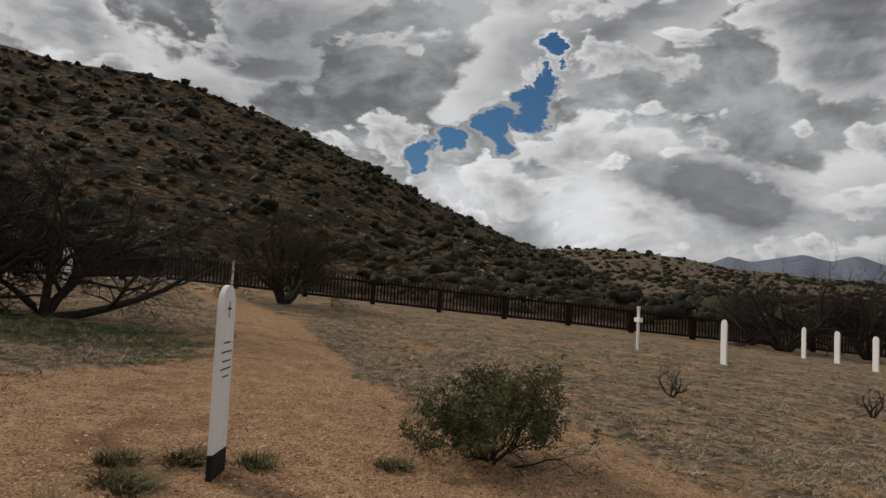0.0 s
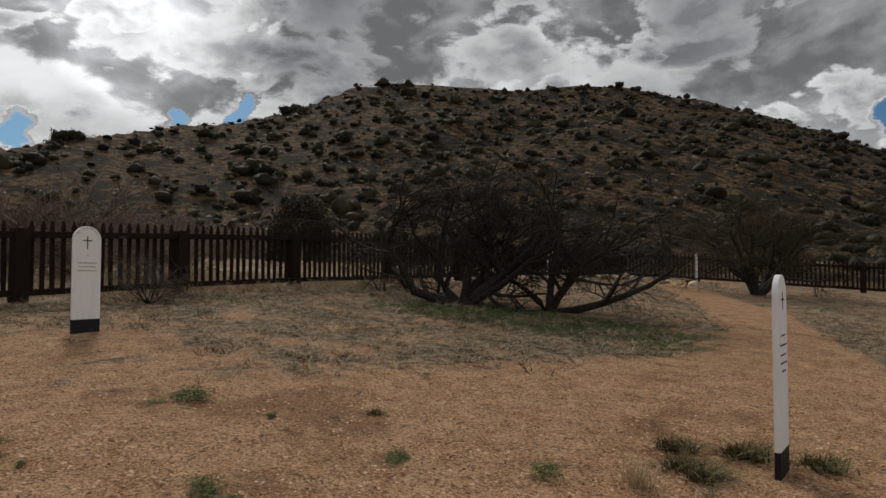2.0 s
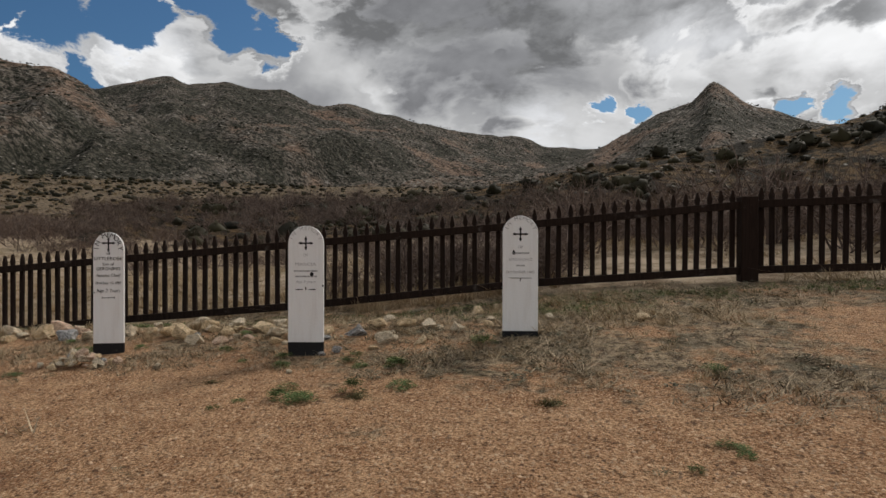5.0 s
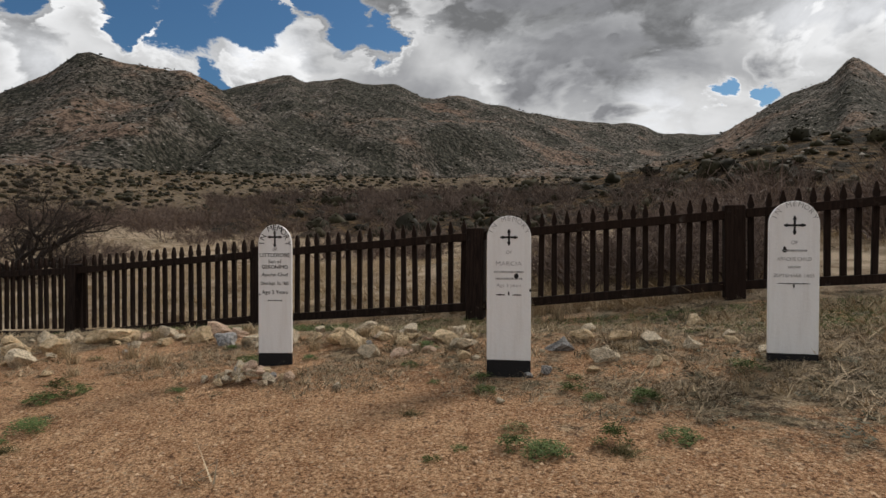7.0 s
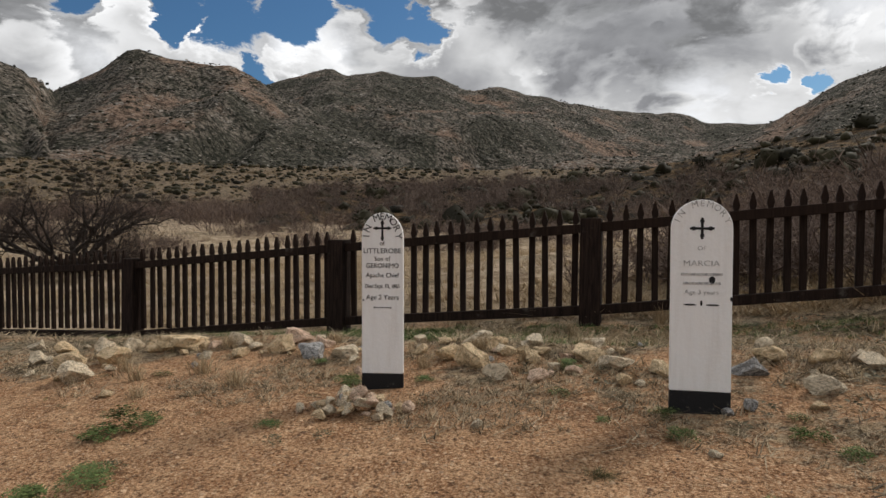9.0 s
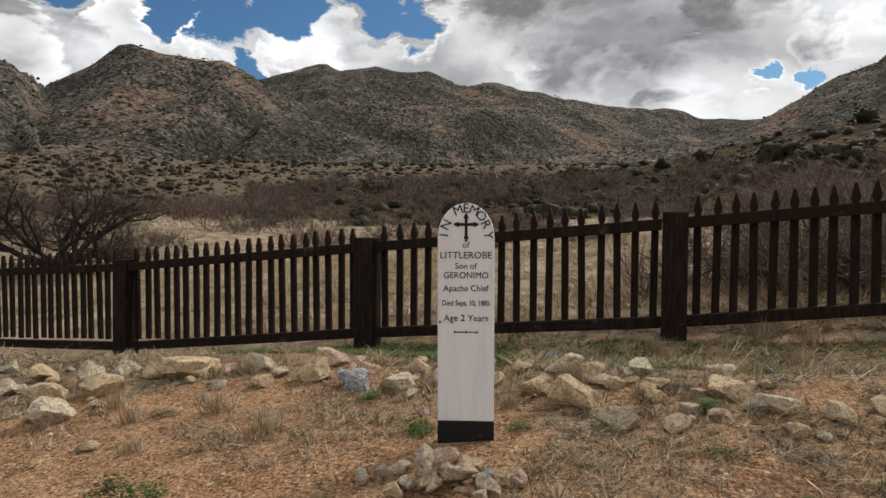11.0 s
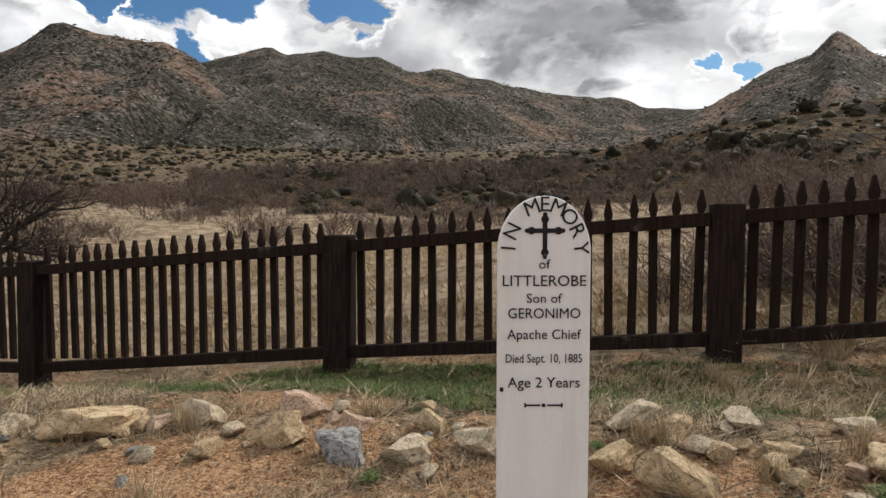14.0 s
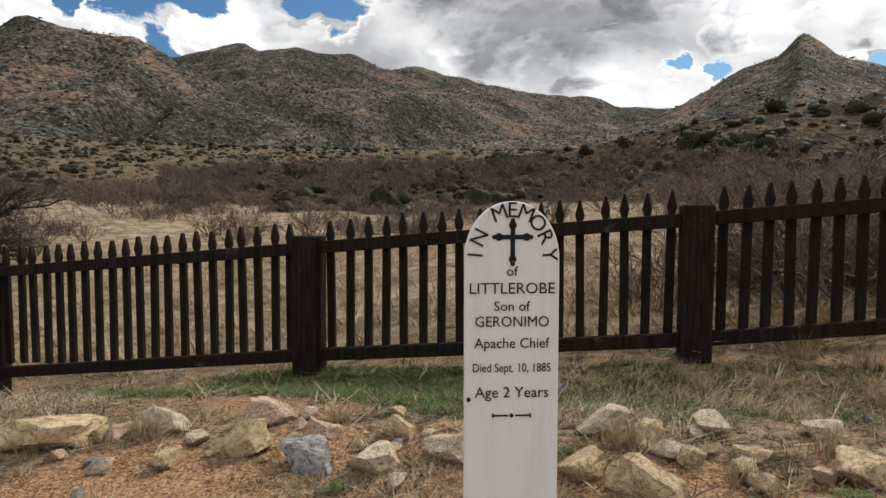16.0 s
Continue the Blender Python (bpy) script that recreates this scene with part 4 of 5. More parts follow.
def build_trees():
    # the large bare tree, several leaning stems from one foot
    w = Wood(3)
    for way, length, radius in (((-0.75, -0.1, 0.6), 2.3, 0.12), ((0.5, 0.3, 0.75), 2.2, 0.13), ((-1.0, -0.5, 0.25), 2.5, 0.10), ((0.15, 0.6, 0.7), 2.2, 0.11), ((0.9, 0.4, 0.6), 2.1, 0.09), ((-1.0, 0.1, 0.12), 2.2, 0.08), ((-0.9, -0.7, 0.7), 2.1, 0.09),
                                ((0.1, -0.5, 0.9), 2.0, 0.10)):
        w.limb(Vector((0, 0, -0.1)), Vector(way), length, radius, 0, MESQUITE)
    x, y = -7.95, 10.15
    w.tree("mesquite_tree", (x, y, z_at(x, y)), "large bare dark mesquite tree with many crooked stems", "tree", MAT_TWIG)
    # its neighbour, with a limb that lies along the ground
    w = Wood(8)
    spec = dict(MESQUITE, forks=[5, 5, 6, 4])
    for way, length, radius in (((0.15, 0.1, 1.0), 1.9, 0.09), ((-0.3, 0.2, 0.9), 1.9, 0.08), ((0.4, 0.4, 0.9), 2.0, 0.08), ((-0.7, 0.1, 0.7), 1.7, 0.07)):
        w.limb(Vector((0, 0, -0.1)), Vector(way), length, radius, 0, spec)
    low = dict(spec, rise=[0.09, 0.03, 0.0, 0.0], bend=0.13)
    w.limb(Vector((0.05, 0, -0.05)), Vector((1.0, 0.30, 0.08)), 2.3, 0.085, 0, low)
    x, y = -6.35, 10.65
    w.tree("mesquite_tree", (x, y, z_at(x, y)), "bare dark mesquite with a limb lying low over the ground", "tree", MAT_TWIG)
    # the rounder brown-olive tree by the path
    w = Wood(21)
    spec = dict(MESQUITE, forks=[6, 6, 7, 5])
    for k in range(6):
        a = k * 1.05
        w.limb(Vector((0, 0, -0.1)), Vector((math.cos(a) * 0.6, math.sin(a) * 0.6, 0.9)), 2.35, 0.11, 0, spec)
    x, y = -5.0, 21.0
    w.tree("mesquite_tree", (x, y, z_at(x, y)), "rounded bare tree with brown-olive twigs beside the path", "tree", MAT_TWIG_OLIVE)
    # two bare trees by the far fence
    for seed, x, y, s in ((31, 15.2, 29.2, 3.0), (33, 19.3, 29.8, 2.8)):
        w = Wood(seed)
        for k in range(6):
            a = k * 1.05 + seed
            w.limb(Vector((0, 0, -0.1)), Vector((math.cos(a) * 0.75, math.sin(a) * 0.5, 0.9)), s, 0.13, 0, dict(MESQUITE, forks=[6, 5, 6, 4]))
        w.tree("mesquite_tree", (x, y, z_at(x, y)), "spreading bare mesquite standing by the far fence", "tree", MAT_TWIG)
    # a bare tree in the field beyond the fence
    w = Wood(41)
    for k in range(7):
        a = k * 0.9
        w.limb(Vector((0, 0, -0.1)), Vector((math.cos(a) * 0.7, math.sin(a) * 0.7, 0.7)), 2.7, 0.12, 0, dict(MESQUITE, forks=[6, 6, 6, 5]))
    x, y = -18.5, -23.5
    w.tree("mesquite_tree", (x, y, z_at(x, y)), "spreading bare mesquite standing in the dry field", "tree", MAT_TWIG)


def leaf_cloud(rnd, centres, count, size, squash=1.0):
    """Little leaf triangles strewn about the given centres (with radius)."""
    verts = np.zeros((count * 3, 3))
    for k in range(count):
        c, r = centres[rnd.randrange(len(centres))]
        d = Vector((rnd.gauss(0, 1), rnd.gauss(0, 1), rnd.gauss(0, 1))).normalized() * r * rnd.uniform(0.45, 1.0)
        p = c + Vector((d.x, d.y, d.z * squash))
        a = Vector((rnd.gauss(0, 1), rnd.gauss(0, 1), rnd.gauss(0, 1))).normalized() * size * rnd.uniform(0.6, 1.4)
        b = a.orthogonal().normalized() * size * rnd.uniform(0.4, 0.8)
        verts[3 * k], verts[3 * k + 1], verts[3 * k + 2] = p, p + a, p + a * 0.5 + b
    return verts, np.arange(count * 3).reshape(-1, 3)


def build_shrubs():
    # the olive-green shrub on the gravel
    w = Wood(51)
    tips = []
    spec = dict(forks=[5, 4, 3], bend=0.25, rise=[0.06, 0.04, 0.0], spread=0.9, shrink=0.58, deepest=3)
    for k in range(11):
        a = k * 0.571 + 0.3
        w.limb(Vector((0, 0, -0.03)), Vector((math.cos(a), math.sin(a), w.rnd.uniform(0.2, 1.1))), 0.60, 0.014, 0, spec)
    pts = [Vector(v) for v in w.verts["twig"][::7]]
    x, y = 0.47, 5.5
    ob = w.tree("shrub", (x, y, z_at(x, y)), "low olive-green shrub with grey woody stems on gravel", "shrub", MAT_GREY_TWIG)
    rnd = random.Random(5)
    centres = [(p, rnd.uniform(0.03, 0.075)) for p in pts if p.z > 0.16]
    part("leaves", tri_mesh("leaves", *leaf_cloud(rnd, centres, 19000, 0.026), MAT_SHRUB), None, ob, "small olive-green leaves")
    # a grey twiggy shrub against the fence, and two dead ones
    for seed, x, y, n, length, label in ((61, -10.6, 5.35, 16, 0.55, "grey bare twiggy shrub against the fence"), (62, 3.68, 10.4, 4, 0.42, "small dead bare shrub in the grass"),
                                         (63, 7.2, 11.0, 5, 0.42, "small dead bare shrub in the grass")):
        w = Wood(seed)
        for k in range(n):
            a = k * 6.28 / n + 0.2
            w.limb(Vector((0, 0, -0.03)), Vector((math.cos(a) * 0.8, math.sin(a) * 0.8, w.rnd.uniform(0.4, 1.2))), length, 0.016 if n < 9 else 0.008, 0,
                   dict(forks=[5, 4, 3], bend=0.2, rise=[0.03, 0.02, 0.0], spread=0.8, shrink=0.6, deepest=3 if n > 9 else 2))
        w.tree("dead_shrub", (x, y, z_at(x, y)), label, "shrub", MAT_GREY_TWIG if n > 9 else MAT_TWIG)
    # the dense dark juniper beyond the fence
    rnd = random.Random(71)
    x, y = heading(50.2).x * 31, heading(50.2).y * 31
    ob = new("juniper_bush")
    ob.location = (x, y, z_at(x, y))
    tagged(ob, "dense dark green juniper bush beyond the fence", "bush")
    w = Wood(72)
    for k in range(6):
        w.limb(Vector((0, 0, -0.1)), Vector((math.cos(k), math.sin(k), 1.2)), 1.8, 0.08, 0, dict(forks=[4, 3], bend=0.15, rise=[0.0], spread=0.8, shrink=0.6, deepest=3))
    part("stems", tri_mesh("stems", w.verts["trunk"] + w.verts["branch"], w.tris["trunk"] + [tuple(i + len(w.verts["trunk"]) for i in t) for t in w.tris["branch"]], MAT_BARK), None, ob)
    centres = []
    for k in range(70):
        d = Vector((rnd.gauss(0, 1), rnd.gauss(0, 1), abs(rnd.gauss(0, 1)))).normalized()
        centres.append((Vector((d.x * 1.2, d.y * 1.2, 0.4 + d.z * 2.4)), rnd.uniform(0.35, 0.75)))
    part("foliage", tri_mesh("foliage", *leaf_cloud(rnd, centres, 9000, 0.13), MAT_HILL_SHRUB), None, ob)


# ---- strewn growth: far too many to count ----
def strew(name, kinds, spots, mat, label, category):
    """Joins many turned and scaled copies of a few small meshes. spots: x, y, z, size, height, turn."""
    V, T, base = [], [], 0
    spots = np.asarray(spots)
    pick = np.random.RandomState(9).randint(0, len(kinds), len(spots))
    for k, (verts, tris) in enumerate(kinds):
        s = spots[pick == k]
        if not len(s):
            continue
        v = np.asarray(verts)
        c, q = np.cos(s[:, 5]), np.sin(s[:, 5])
        x = (v[None, :, 0] * c[:, None] - v[None, :, 1] * q[:, None]) * s[:, 3:4] + s[:, 0:1]
        y = (v[None, :, 0] * q[:, None] + v[None, :, 1] * c[:, None]) * s[:, 3:4] + s[:, 1:2]
        z = v[None, :, 2] * s[:, 4:5] + s[:, 2:3]
        V.append(np.stack([x, y, z], -1).reshape(-1, 3))
        T.append((np.asarray(tris)[None] + (np.arange(len(s)) * len(v))[:, None, None]).reshape(-1, 3) + base)
        base += len(s) * len(v)
    tagged(new(name, tri_mesh(name, np.vstack(V), np.vstack(T), mat)), label, category, kind="stuff")


def tuft(seed, blades, lean, width=0.06, height=1.0, bend=False):
    """Grass blades a unit high that fan out from a point."""
    r = np.random.RandomState(seed)
    verts, tris = [], []
    for k in range(blades):
        a, out, h = r.uniform(0, 6.28), abs(r.normal(0, lean)), height * r.uniform(0.45, 1.0)
        foot = r.normal(0, 0.16, 2)
        mid = foot + np.array([math.cos(a), math.sin(a)]) * out * 0.4
        end = foot + np.array([math.cos(a), math.sin(a)]) * out
        wx, wy = -math.sin(a + 0.7) * width, math.cos(a + 0.7) * width
        n = len(verts)
        if not bend:
            verts += [(foot[0] - wx, foot[1] - wy, 0), (foot[0] + wx, foot[1] + wy, 0), (end[0], end[1], h)]
            tris.append((n, n + 1, n + 2))
            continue
        verts += [(foot[0] - wx, foot[1] - wy, 0), (foot[0] + wx, foot[1] + wy, 0), (mid[0] - wx * 0.7, mid[1] - wy * 0.7, h * 0.6), (mid[0] + wx * 0.7, mid[1] + wy * 0.7, h * 0.6), (end[0], end[1], h)]
        tris += [(n, n + 1, n + 3), (n, n + 3, n + 2), (n + 2, n + 3, n + 4)]
    return verts, tris


def bushling(seed, count, size):
    """A lumpy crown of loose leaf triangles, one unit across, standing on z = 0."""
    rnd = random.Random(seed)
    centres = []
    for k in range(9):
        d = Vector((rnd.gauss(0, 1), rnd.gauss(0, 1), abs(rnd.gauss(0, 1)))).normalized()
        centres.append((Vector((d.x * 0.3, d.y * 0.3, 0.22 + d.z * 0.42)), rnd.uniform(0.14, 0.28)))
    return leaf_cloud(rnd, centres, count, size)


def clod(seed, cuts, leaves):
    """A dense rounded shrub: a lumpy closed core with loose leaves round it, one unit across."""
    bm = bmesh.new()
    bmesh.ops.create_icosphere(bm, subdivisions=cuts + 1, radius=0.42)
    r = random.Random(seed)
    off = Vector((seed * 2.3, seed * 0.7, seed))
    verts = []
    for v in bm.verts:
        p = v.co * (1 + 0.8 * noise.noise(v.co * 3.1 + off) + r.uniform(-0.14, 0.14))
        verts.append((p.x, p.y, max(p.z + 0.30, -0.1)))
    tris = [[v.index for v in f.verts] for f in bm.faces]
    bm.free()
    shell = [(Vector(v), 0.10) for v in verts if v[2] > 0.15]
    lv, lt = leaf_cloud(r, shell, leaves, 0.15)
    return np.vstack([verts, lv]), np.vstack([tris, lt + len(verts)])


def brush_kind(seed, stems):
    """A bare bush of thin upright fanning twigs, a unit high."""
    r = np.random.RandomState(seed)
    verts, tris = [], []

    def strip(p, q, w):
        d = q - p
        s = np.cross(d, r.normal(0, 1, 3))
        s = s / (np.linalg.norm(s) + 1e-6) * w
        n = len(verts)
        verts.extend([p - s, p + s, q])
        tris.append((n, n + 1, n + 2))
    for k in range(stems):
        a, out = r.uniform(0, 6.28), r.uniform(0.05, 0.62)
        p = np.array([r.normal(0, 0.08), r.normal(0, 0.08), 0])
        q = p + np.array([math.cos(a) * out, math.sin(a) * out, r.uniform(0.45, 0.75) * (1.1 - 0.7 * out)])
        strip(p, q + (q - p) * 0.1, 0.012)
        for j in range(9):
            b = p + (q - p) * r.uniform(0.35, 1.0)
            e = b + np.array([math.cos(a) * out * 0.25, math.sin(a) * out * 0.25, r.uniform(0.03, 0.26)]) + r.normal(0, 0.13, 3)
            e[2] = max(e[2], 0.05)
            strip(b, e, 0.0062)
            f = b + (e - b) * r.uniform(0.3, 0.9)
            strip(f, f + r.normal(0, 0.10, 3) + np.array([0, 0, 0.05]), 0.0045)
    return np.array(verts), np.array(tris)


def scatter(seed, count, az, near, far, keep=None, power=0.5):
    """Random places in a fan of directions and distances."""
    r = np.random.RandomState(seed)
    a = np.radians(r.uniform(az[0], az[1], count))
    d = np.sqrt(r.uniform(near ** 2, far ** 2, count)) if power == 0.5 else near + (far - near) * r.uniform(0, 1, count) ** (1 / power)
    x, y = -d * np.sin(a), d * np.cos(a)
    if keep is not None:
        m = keep(x, y) > r.uniform(0, 1, count)
        x, y = x[m], y[m]
    z, which = land(x, y)
    return x, y, z, which, r


def spots_of(x, y, z, r, lo, hi, tall=(0.8, 1.2), sink=0.03):
    n = len(x)
    s = lo + (hi - lo) * r.uniform(0, 1, n) ** 2
    return np.stack([x, y, z - sink * s, s, s * r.uniform(tall[0], tall[1], n), r.uniform(0, 6.28, n)], 1)


CLUMPS = [("weed", -1.89, 4.07, 0.34), ("weed", -2.06, 4.38, 0.3), ("weed", -1.66, 4.58, 0.36), ("weed", -1.23, 4.68, 0.3), ("bunch", -2.01, 3.55, 0.2),
          ("sprig", -2.47, 3.32, 0.22), ("sprig", -3.27, 2.95, 0.1), ("weed", -1.75, 3.95, 0.28), ("weed", -0.3, 5, 0.3), ("sprig", -3.73, 1.88, 0.2),
          ("sprig", -3.5, 1.88, 0.13), ("sprig", -3.9, 1.3, 0.12), ("sprig", -4.51, 2.92, 0.1), ("sprig", -3.33, 2.95, 0.14), ("sprig", -5.49, -0.55, 0.1),
          ("sprig", -4.88, 0.88, 0.1), ("sprig", -5.21, 2.75, 0.3), ("sprig", -5.02, 1.32, 0.25), ("weed", -4.65, 1, 0.15), ("weed", -4.04, 3.52, 0.15),
          ("sprig", -6.53, -6.92, 0.35), ("sprig", -6.02, -6.49, 0.2), ("sprig", -6.28, -3.35, 0.22), ("sprig", -6.43, -2.9, 0.25), ("sprig", -6.53, -2.56, 0.2),
          ("sprig", -6.2, -3.63, 0.1), ("sprig", -6.02, -3.71, 0.1), ("sprig", -7.15, -2.73, 0.2), ("sprig", -7.43, -3.24, 0.2), ("sprig", -7.85, -2.15, 0.25),
          ("sprig", -7.34, -3.83, 0.18), ("weed", -5.62, -6.22, 0.15), ("weed", -6.7, -4.13, 0.125), ("sprig", -6.23, -3.21, 0.2), ("sprig", -6.89, -0.39, 0.2),
          ("sprig", -5.53, -0.61, 0.12), ("sprig", -5.21, -0.8, 0.1), ("weed", -6.17, -1.5, 0.15), ("weed", -6.3, -2.81, 0.15), ("bunch", -7.42, -6.82, 0.18),
          ("bunch", -7.37, -7.73, 0.15), ("bunch", -7.56, -8.06, 0.16), ("bunch", -7.66, -7.34, 0.2), ("bunch", -7.04, -7.34, 0.14), ("bunch", -10.33, -5.1, 0.16),
          ("bunch", -10.87, -4.28, 0.26), ("bunch", -9.8, -4.09, 0.2), ("bunch", -8.69, -4.62, 0.16), ("bunch", -7.23, -8.21, 0.16), ("bunch", -8.64, -5.39, 0.17),
          ("bunch", -8.09, -5.66, 0.12), ("sprig", -7.52, -7.62, 0.16), ("sprig", -7.66, -6.04, 0.2), ("sprig", -7.76, -5.49, 0.16), ("sprig", -8.23, -4.63, 0.2),
          ("sprig", -7.71, -4.57, 0.16), ("bunch", -8.64, -5.47, 0.16), ("bunch", -10.13, -5.01, 0.14), ("bunch", -10.18, -4.61, 0.14), ("bunch", -10.65, -3.96, 0.2),
          ("bunch", -8.2, -8.25, 0.18), ("bunch", -8.4, -7.74, 0.16), ("bunch", -8.74, -6.84, 0.15), ("bunch", -8.51, -6.12, 0.12), ("bunch", -8.38, -4.99, 0.14),
          ("sprig", -6.42, -6.86, 0.26), ("sprig", -6.64, -6.84, 0.2), ("sprig", -5.9, -6.38, 0.22), ("sprig", -5.66, -6.44, 0.25), ("sprig", -6.8, -6.03, 0.14), ("sprig", -7.64, -3.94, 0.2),
          ("sprig", -7.69, -3.28, 0.14), ("sprig", -7.19, -2.76, 0.22), ("sprig", -6.53, -3.41, 0.2), ("sprig", -7.22, -3.08, 0.14), ("sprig", -8.21, -4.6, 0.16), ("sprig", -7.64, -6, 0.14),
          ("sprig", -7.43, -4.25, 0.1), ("sprig", -4.85, 0.88, 0.08), ("sprig", -3.67, 1.83, 0.17), ("sprig", -3.47, 1.85, 0.1), ("sprig", -3.87, 1.27, 0.1), ("sprig", -3.28, 2.87, 0.13),
          ("sprig", -4.47, 2.88, 0.1), ("sprig", -5.41, -0.54, 0.1), ("sprig", -5.19, 2.76, 0.16), ("sprig", -5.33, 2.5, 0.14), ("sprig", -4.97, 1.29, 0.12), ("sprig", -4.7, 1.37, 0.1),
          ("sprig", -6.17, -3.17, 0.22), ("sprig", -8.48, -5.66, 0.14), ("sprig", -8.05, -6.5, 0.16)]


def build_clumps():
    """Single weeds and bunches of grass that stand out on the gravel."""
    weed = [tri_mesh("weed", *tuft(60 + k, 260, 0.42, 0.016, 0.8, True), MAT_CLUMP) for k in range(3)]
    sprig = [tri_mesh("sprig", *bushling(70 + k, 620, 0.07), MAT_GREEN) for k in range(3)]
    bunch = [tri_mesh("bunch", *tuft(80 + k, 110, 0.5, 0.012, 1.0, True), MAT_STRAW) for k in range(3)]
    kinds = {"weed": (weed, "low olive-grey weed clump on gravel", 0.36), "sprig": (sprig, "small fresh green weed on gravel", 0.45), "bunch": (bunch, "dry straw-coloured grass bunch", 1.0)}
    rnd = random.Random(77)
    for kind, x, y, size in CLUMPS:
        meshes, label, tall = kinds[kind]
        ob = new("grass_clump" if kind == "bunch" else "weed_clump", rnd.choice(meshes))
        ob.matrix_world = pose(x, y, z_at(x, y) - 0.01, 0, 0, rnd.uniform(0, 360)) @ Matrix.Diagonal((size * 1.2, size * 1.2, size * tall * rnd.uniform(0.85, 1.2), 1))
        tagged(ob, label, "grass" if kind == "bunch" else "weed", "weeds on the gravel")


def low_down(x, y, z):
    return (z - 1.5) / np.hypot(x, y) < 0.062


def build_growth():
    leafy_kinds = [clod(k, 1, 60) for k in range(7)]
    small_kinds = [bushling(k + 20, 15, 0.30) for k in range(5)]
    twiggy = [clod(k + 30, 0, 14) for k in range(8)]
    knobs = [clod(k + 10, 0, 6) for k in range(6)]
    rr = np.random.RandomState(2)
    oct_v = np.array([(1, 0, 0), (-1, 0, 0), (0, 1, 0), (0, -1, 0), (0, 0, 1), (0, 0, -1)], float)
    oct_t = np.array([(0, 2, 4), (2, 1, 4), (1, 3, 4), (3, 0, 4)])
    pebbles = [(oct_v * rr.uniform(0.6, 1.2, (6, 3)), oct_t) for k in range(6)]
    # shrubs, bunch grass and stones on the near hill
    x, y, z, w, r = scatter(1, 13500, (-45, 125), 44, 240, lambda x, y: 0.75 + 0.5 * rough(x, y, 30, 3, 2))
    m = w == 1
    strew("hill_scrub", twiggy, spots_of(x[m], y[m], z[m], r, 0.5, 2.4, (0.45, 0.8), 0.08), MAT_HILL_SHRUB, "dark green scrub dotted over the rocky hillside", "shrubs")
    x, y, z, w, r = scatter(21, 1700, (-45, 125), 44, 230)
    m = w == 1
    strew("hill_shrubs", leafy_kinds, spots_of(x[m], y[m], z[m], r, 1.4, 3.6, (0.6, 0.95), 0.10), MAT_HILL_SHRUB, "large dark green shrubs on the hillside", "shrubs")
    x, y, z, w, r = scatter(2, 11000, (-45, 125), 44, 230)
    m = w == 1
    strew("hill_bunch_grass", small_kinds, spots_of(x[m], y[m], z[m], r, 0.4, 1.2, (0.4, 0.6), 0.1), MAT_PALE_SHRUB, "pale dry bunch grass over the hillside", "grass")
    x, y, z, w, r = scatter(22, 3500, (-45, 125), 50, 200)
    m = w == 1
    strew("hill_stones", pebbles, spots_of(x[m], y[m], z[m], r, 0.12, 0.5, (0.5, 0.8), 0.1), MAT_OUTCROP, "grey stones scattered over the hillside", "stones")
    # scrub and outcrops on the far slopes
    x, y, z, w, r = scatter(3, 7500, (66, 152), 400, 1900, None, 0.8)
    m = (w >= 2) & (w < 5)
    strew("mountain_scrub", knobs, spots_of(x[m], y[m], z[m], r, 2.5, 7.5, (0.4, 0.75), 0.12), MAT_FAR_SHRUB, "grey-green scrub over the far mountain slopes", "shrubs")
    x, y, z, w, r = scatter(23, 18000, (66, 152), 400, 1900, None, 0.8)
    m = (w >= 2) & (w < 5)
    strew("mountain_outcrops", pebbles, spots_of(x[m], y[m], z[m], r, 1.0, 3.6, (0.4, 0.7), 0.1), MAT_OUTCROP, "grey rock outcrops over the far mountain slopes", "rocks")
    x, y, z, w, r = scatter(4, 4800, (70, 152), 110, 290)
    m = w == 5
    strew("apron_shrubs", knobs, spots_of(x[m], y[m], z[m], r, 1.0, 3.4, (0.45, 0.75), 0.1), MAT_HILL_SHRUB, "dark bushes dotted over the foot of the mountains", "shrubs")
    x, y, z, w, r = scatter(24, 6000, (70, 152), 110, 290)
    m = w == 5
    strew("apron_grass", small_kinds, spots_of(x[m], y[m], z[m], r, 1.0, 3.0, (0.4, 0.6), 0.1), MAT_PALE_SHRUB, "pale bunch grass on the foot of the mountains", "grass")
    x, y, z, w, r = scatter(26, 2600, (-45, 2), 120, 320)
    m = w == 7
    strew("east_hill_shrubs", knobs, spots_of(x[m], y[m], z[m], r, 1.0, 3.6, (0.5, 0.8), 0.1), MAT_HILL_SHRUB, "dark shrubs dotted over the low tan hills", "shrubs")
    # bare brush in the valley
    kinds = [brush_kind(k, 17) for k in range(7)]

    def brush_in(x, y):
        az, d = np.degrees(np.arctan2(-x, y)), np.hypot(x, y)
        near = 46 + 14 * ease(az, 92, 112)
        return ease(1.5 * rough(x, y, 14, 3, 7) + 0.9 * ease(d, near, near + 30) - 0.15 + 0.6 * ease(az, 100, 88), 0.0, 0.5) * (field_zone(x, y) > 0.5) * ease(d, near - 14, near + 8)
    x, y, z, w, r = scatter(5, 2000, (52, 152), 30, 140, brush_in)
    m = low_down(x, y, z)
    strew("valley_brush", kinds, spots_of(x[m], y[m], z[m], r, 1.5, 5.0, (0.6, 0.95)), MAT_BRUSH, "thickets of bare reddish-brown brush in the valley", "brush")
    r = np.random.RandomState(61)
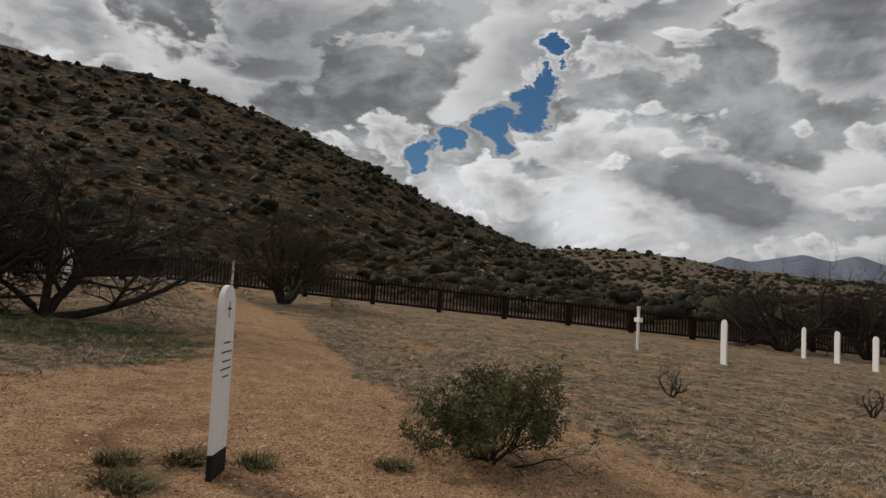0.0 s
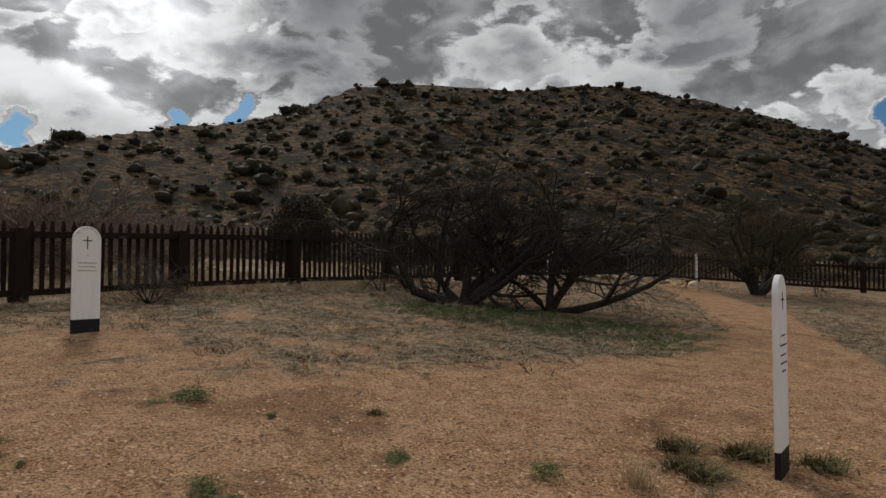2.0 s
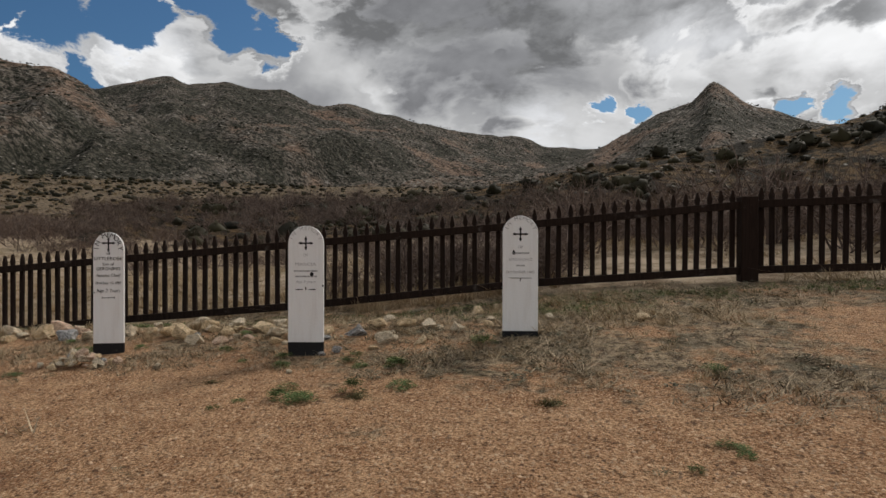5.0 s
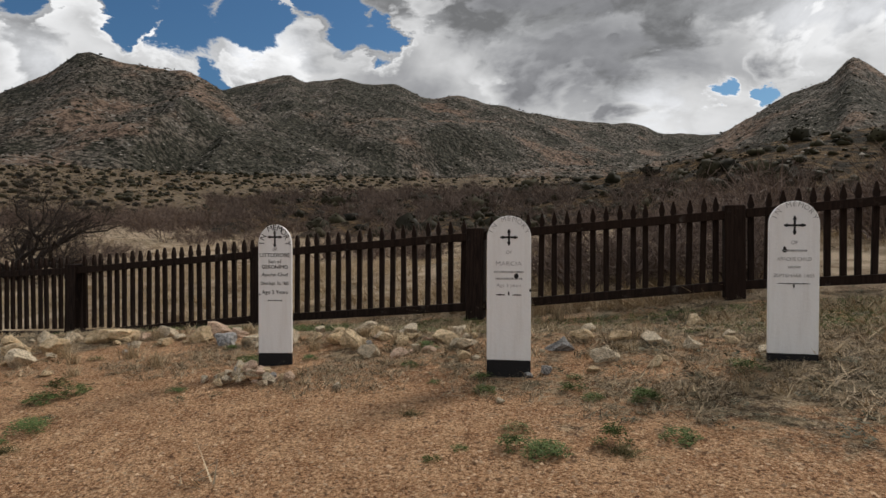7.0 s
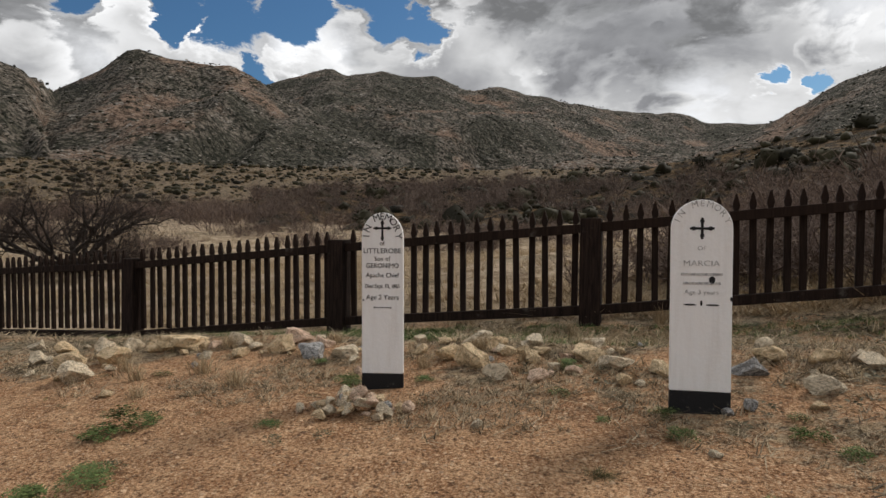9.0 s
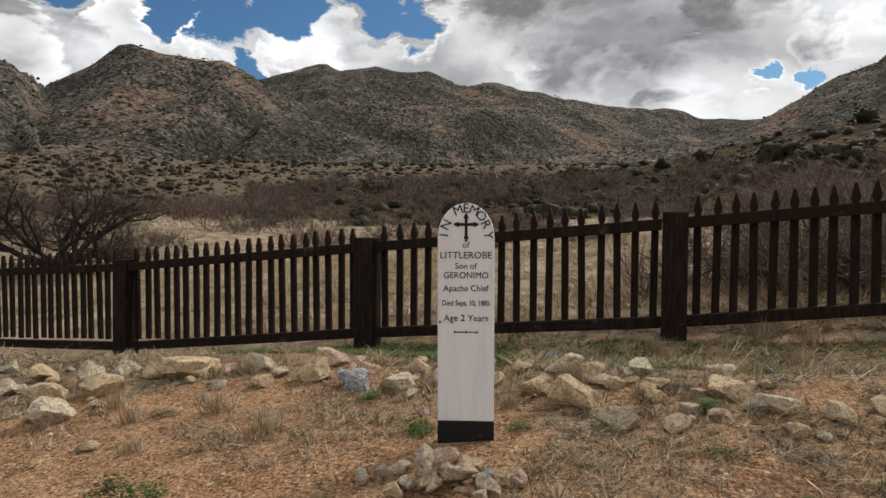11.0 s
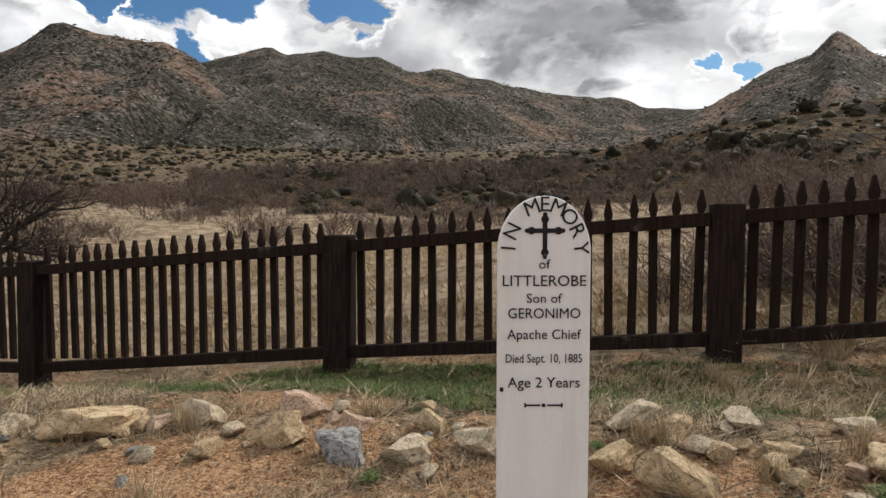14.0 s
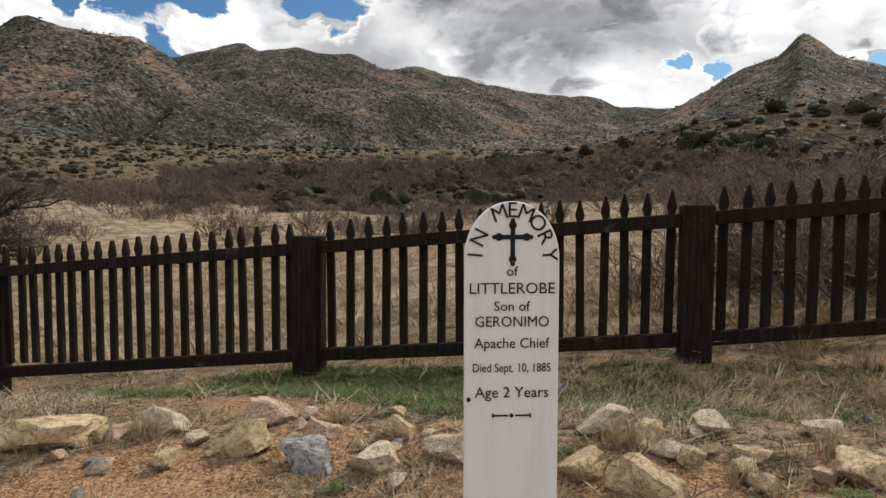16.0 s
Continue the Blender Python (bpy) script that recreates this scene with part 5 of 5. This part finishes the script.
    hub = np.array([(-math.sin(radians(a)) * d, math.cos(radians(a)) * d) for a, d in ((124, 38), (121, 46), (118, 42), (113, 37), (109, 48), (131, 52), (136, 44), (140, 34), (144, 50), (128, 60), (105, 40), (116, 57))])
    at = hub[r.randint(0, len(hub), 90)] + r.normal(0, 1.6, (90, 2))
    x, y = at[:, 0], at[:, 1]
    strew("field_thickets", kinds, spots_of(x, y, land(x, y)[0], r, 1.2, 3.2, (0.6, 0.9)), MAT_BRUSH, "loose clumps of bare brush in the dry field", "brush")
    x, y, z, w, r = scatter(15, 420, (60, 106), 15.0, 42, lambda x, y: (field_zone(x, y) > 0.9) * ease(np.degrees(np.arctan2(-x, y)), 103, 84) * 0.8)
    strew("fence_brush", kinds, spots_of(x, y, z, r, 1.4, 3.0, (0.7, 1.0)), MAT_BRUSH, "bare brown brush crowding the outside of the fence", "brush")
    r = np.random.RandomState(63)
    x, y = r.uniform(-14.6, -11.9, 36), r.uniform(-5.4, -1.6, 36)
    strew("fence_thicket", kinds, spots_of(x, y, land(x, y)[0], r, 0.9, 1.8, (0.75, 1.0)), MAT_BRUSH, "tangled bare thicket pressing against the fence", "brush")
    x, y, z, w, r = scatter(6, 600, (-40, 50), 36, 80, lambda x, y: (field_zone(x, y) > 0.5) * 0.8)
    strew("north_brush", kinds, spots_of(x, y, z, r, 1.0, 2.4, (0.5, 0.8)), MAT_TWIG_OLIVE, "dark bare brush beyond the north fence", "brush")
    # dry grass beyond the fence
    tufts = [tuft(k, 14, 0.6, 0.028) for k in range(6)]
    bent = [tuft(k + 90, 12, 1.1, 0.03) for k in range(6)]
    x, y, z, w, r = scatter(7, 42000, (40, 152), 11.5, 70, lambda x, y: (field_zone(x, y) > 0.5) * ease(np.hypot(x, y), 85, 20) * ease(rough(x, y, 4, 3, 6), -0.5, 0.4), 0.7)
    strew("field_grass", bent, spots_of(x, y, z, r, 0.18, 0.46, (0.35, 0.75)), MAT_STRAW, "tall dry straw-coloured grass beyond the fence", "grass")
    # grass in the yard
    low = [tuft(k + 30, 9, 1.0, 0.034) for k in range(6)]

    def inside(x, y):
        return (x > -11.4) * (y < 29.5) * (x < 26)
    x, y, z, w, r = scatter(8, 170000, (-48, 150), 2.2, 34, lambda x, y: inside(x, y) * ease(path_zone(x, y) + 1.2 * rough(x, y, 1.0, 4, 4), 0.45, 1.1) * ease(rough(x, y, 0.32, 2, 44), -0.25, 0.35) * ease(np.hypot(x, y), 40, 8), 0.75)
    strew("dead_grass", low, spots_of(x, y, z, r, 0.07, 0.24, (0.25, 0.55)), MAT_GREYGRASS, "matted grey dead grass over the yard", "grass")
    x, y, z, w, r = scatter(9, 9000, (-48, 150), 2.2, 30, lambda x, y: inside(x, y) * ease(path_zone(x, y) + 0.7 * rough(x, y, 2.3, 3, 14), 0.4, 1.0) * 0.6, 0.75)
    strew("straw_tufts", tufts, spots_of(x, y, z, r, 0.07, 0.2, (0.5, 0.9)), MAT_STRAW, "pale straw tufts in the yard", "grass")
    x, y, z, w, r = scatter(10, 60000, (20, 150), 2.2, 16, lambda x, y: inside(x, y) * ease(green_zone(x, y) + 0.6 * rough(x, y, 1.1, 3, 24), 0.35, 1.0))
    strew("green_grass", low, spots_of(x, y, z, r, 0.05, 0.13, (0.5, 0.9)), MAT_GREEN, "fresh green grass along the fence and under the trees", "grass")
    r = np.random.RandomState(33)
    x, y = r.uniform(-10.7, -8.9, 20000), r.uniform(-10.5, 0.5, 20000)
    m = (0.25 + 0.75 * ease(-y, 4.6, 6.0)) * ease(rough(x, y, 1.2, 3, 41) + 0.25 - 0.5 * ease(x, -9.5, -8.9), -0.15, 0.55) > r.uniform(0, 1, 20000)
    x, y = x[m], y[m]
    strew("fence_foot_grass", low, spots_of(x, y, land(x, y)[0], r, 0.05, 0.13, (0.35, 0.75)), MAT_GREEN, "fresh green grass at the foot of the fence", "grass")
    x, y = r.uniform(-9.4, -6.4, 17000), r.uniform(-9.8, -1.2, 17000)
    m = ease(rough(x, y, 0.8, 3, 51) + 0.1 - 0.5 * ease(x, -7.6, -6.4), 0.0, 0.6) > r.uniform(0, 1, 17000)
    x, y = x[m], y[m]
    strew("border_dead_grass", tufts + low, spots_of(x, y, land(x, y)[0], r, 0.04, 0.16, (0.25, 0.6)), MAT_GREYGRASS, "dead grass growing between the border rocks", "grass")
    x, y = r.uniform(-10.6, -8.2, 3800), r.uniform(-6.0, 0.5, 3800)
    m = ease(rough(x, y, 0.9, 3, 81), -0.2, 0.5) > r.uniform(0, 1, 3800)
    x, y = x[m], y[m]
    strew("fence_foot_straw", tufts + low, spots_of(x, y, land(x, y)[0], r, 0.07, 0.24, (0.3, 0.7)), MAT_STRAW, "pale straw lying along the foot of the fence", "grass")
    # weeds here and there on the gravel
    x, y, z, w, r = scatter(11, 420, (-40, 150), 2.5, 14, lambda x, y: inside(x, y) * 0.8)
    strew("small_weeds", [bushling(k + 40, 90, 0.09) for k in range(4)], spots_of(x, y, z, r, 0.06, 0.24, (0.25, 0.5)), MAT_WEED, "small low grey-green weeds on the gravel", "weeds")
    x, y, z, w, r = scatter(31, 22000, (-48, 150), 2.6, 26, lambda x, y: inside(x, y) * ease(path_zone(x, y) + 0.8 * rough(x, y, 1.6, 3, 71), 0.5, 1.1) * 0.8, 0.7)
    strew("grey_hummocks", [bushling(k + 50, 26, 0.17) for k in range(5)], spots_of(x, y, z, r, 0.06, 0.25, (0.22, 0.45)), MAT_HUMMOCK, "low grey-green tufts dotted through the dead grass", "weeds")
    # loose gravel
    x, y, z, w, r = scatter(12, 90000, (-45, 150), 2.0, 15, lambda x, y: inside(x, y) * ease(1.25 - path_zone(x, y) + 0.4 * rough(x, y, 0.9, 2, 3), 0.2, 0.9), 0.7)
    strew("gravel", pebbles, spots_of(x, y, z, r, 0.004, 0.018, (0.4, 0.7), 0.0), MAT_GRIT, "loose orange-tan granite gravel", "gravel")


build_boards()
build_rocks()
build_trees()
build_shrubs()
build_clumps()
build_growth()
build_fence(WEST_POSTS, "dark-stained timber picket fence with thick square posts along the boards", 4)
build_fence(NORTH_POSTS, "dark timber picket fence crossing below the shrubby hill", 5)
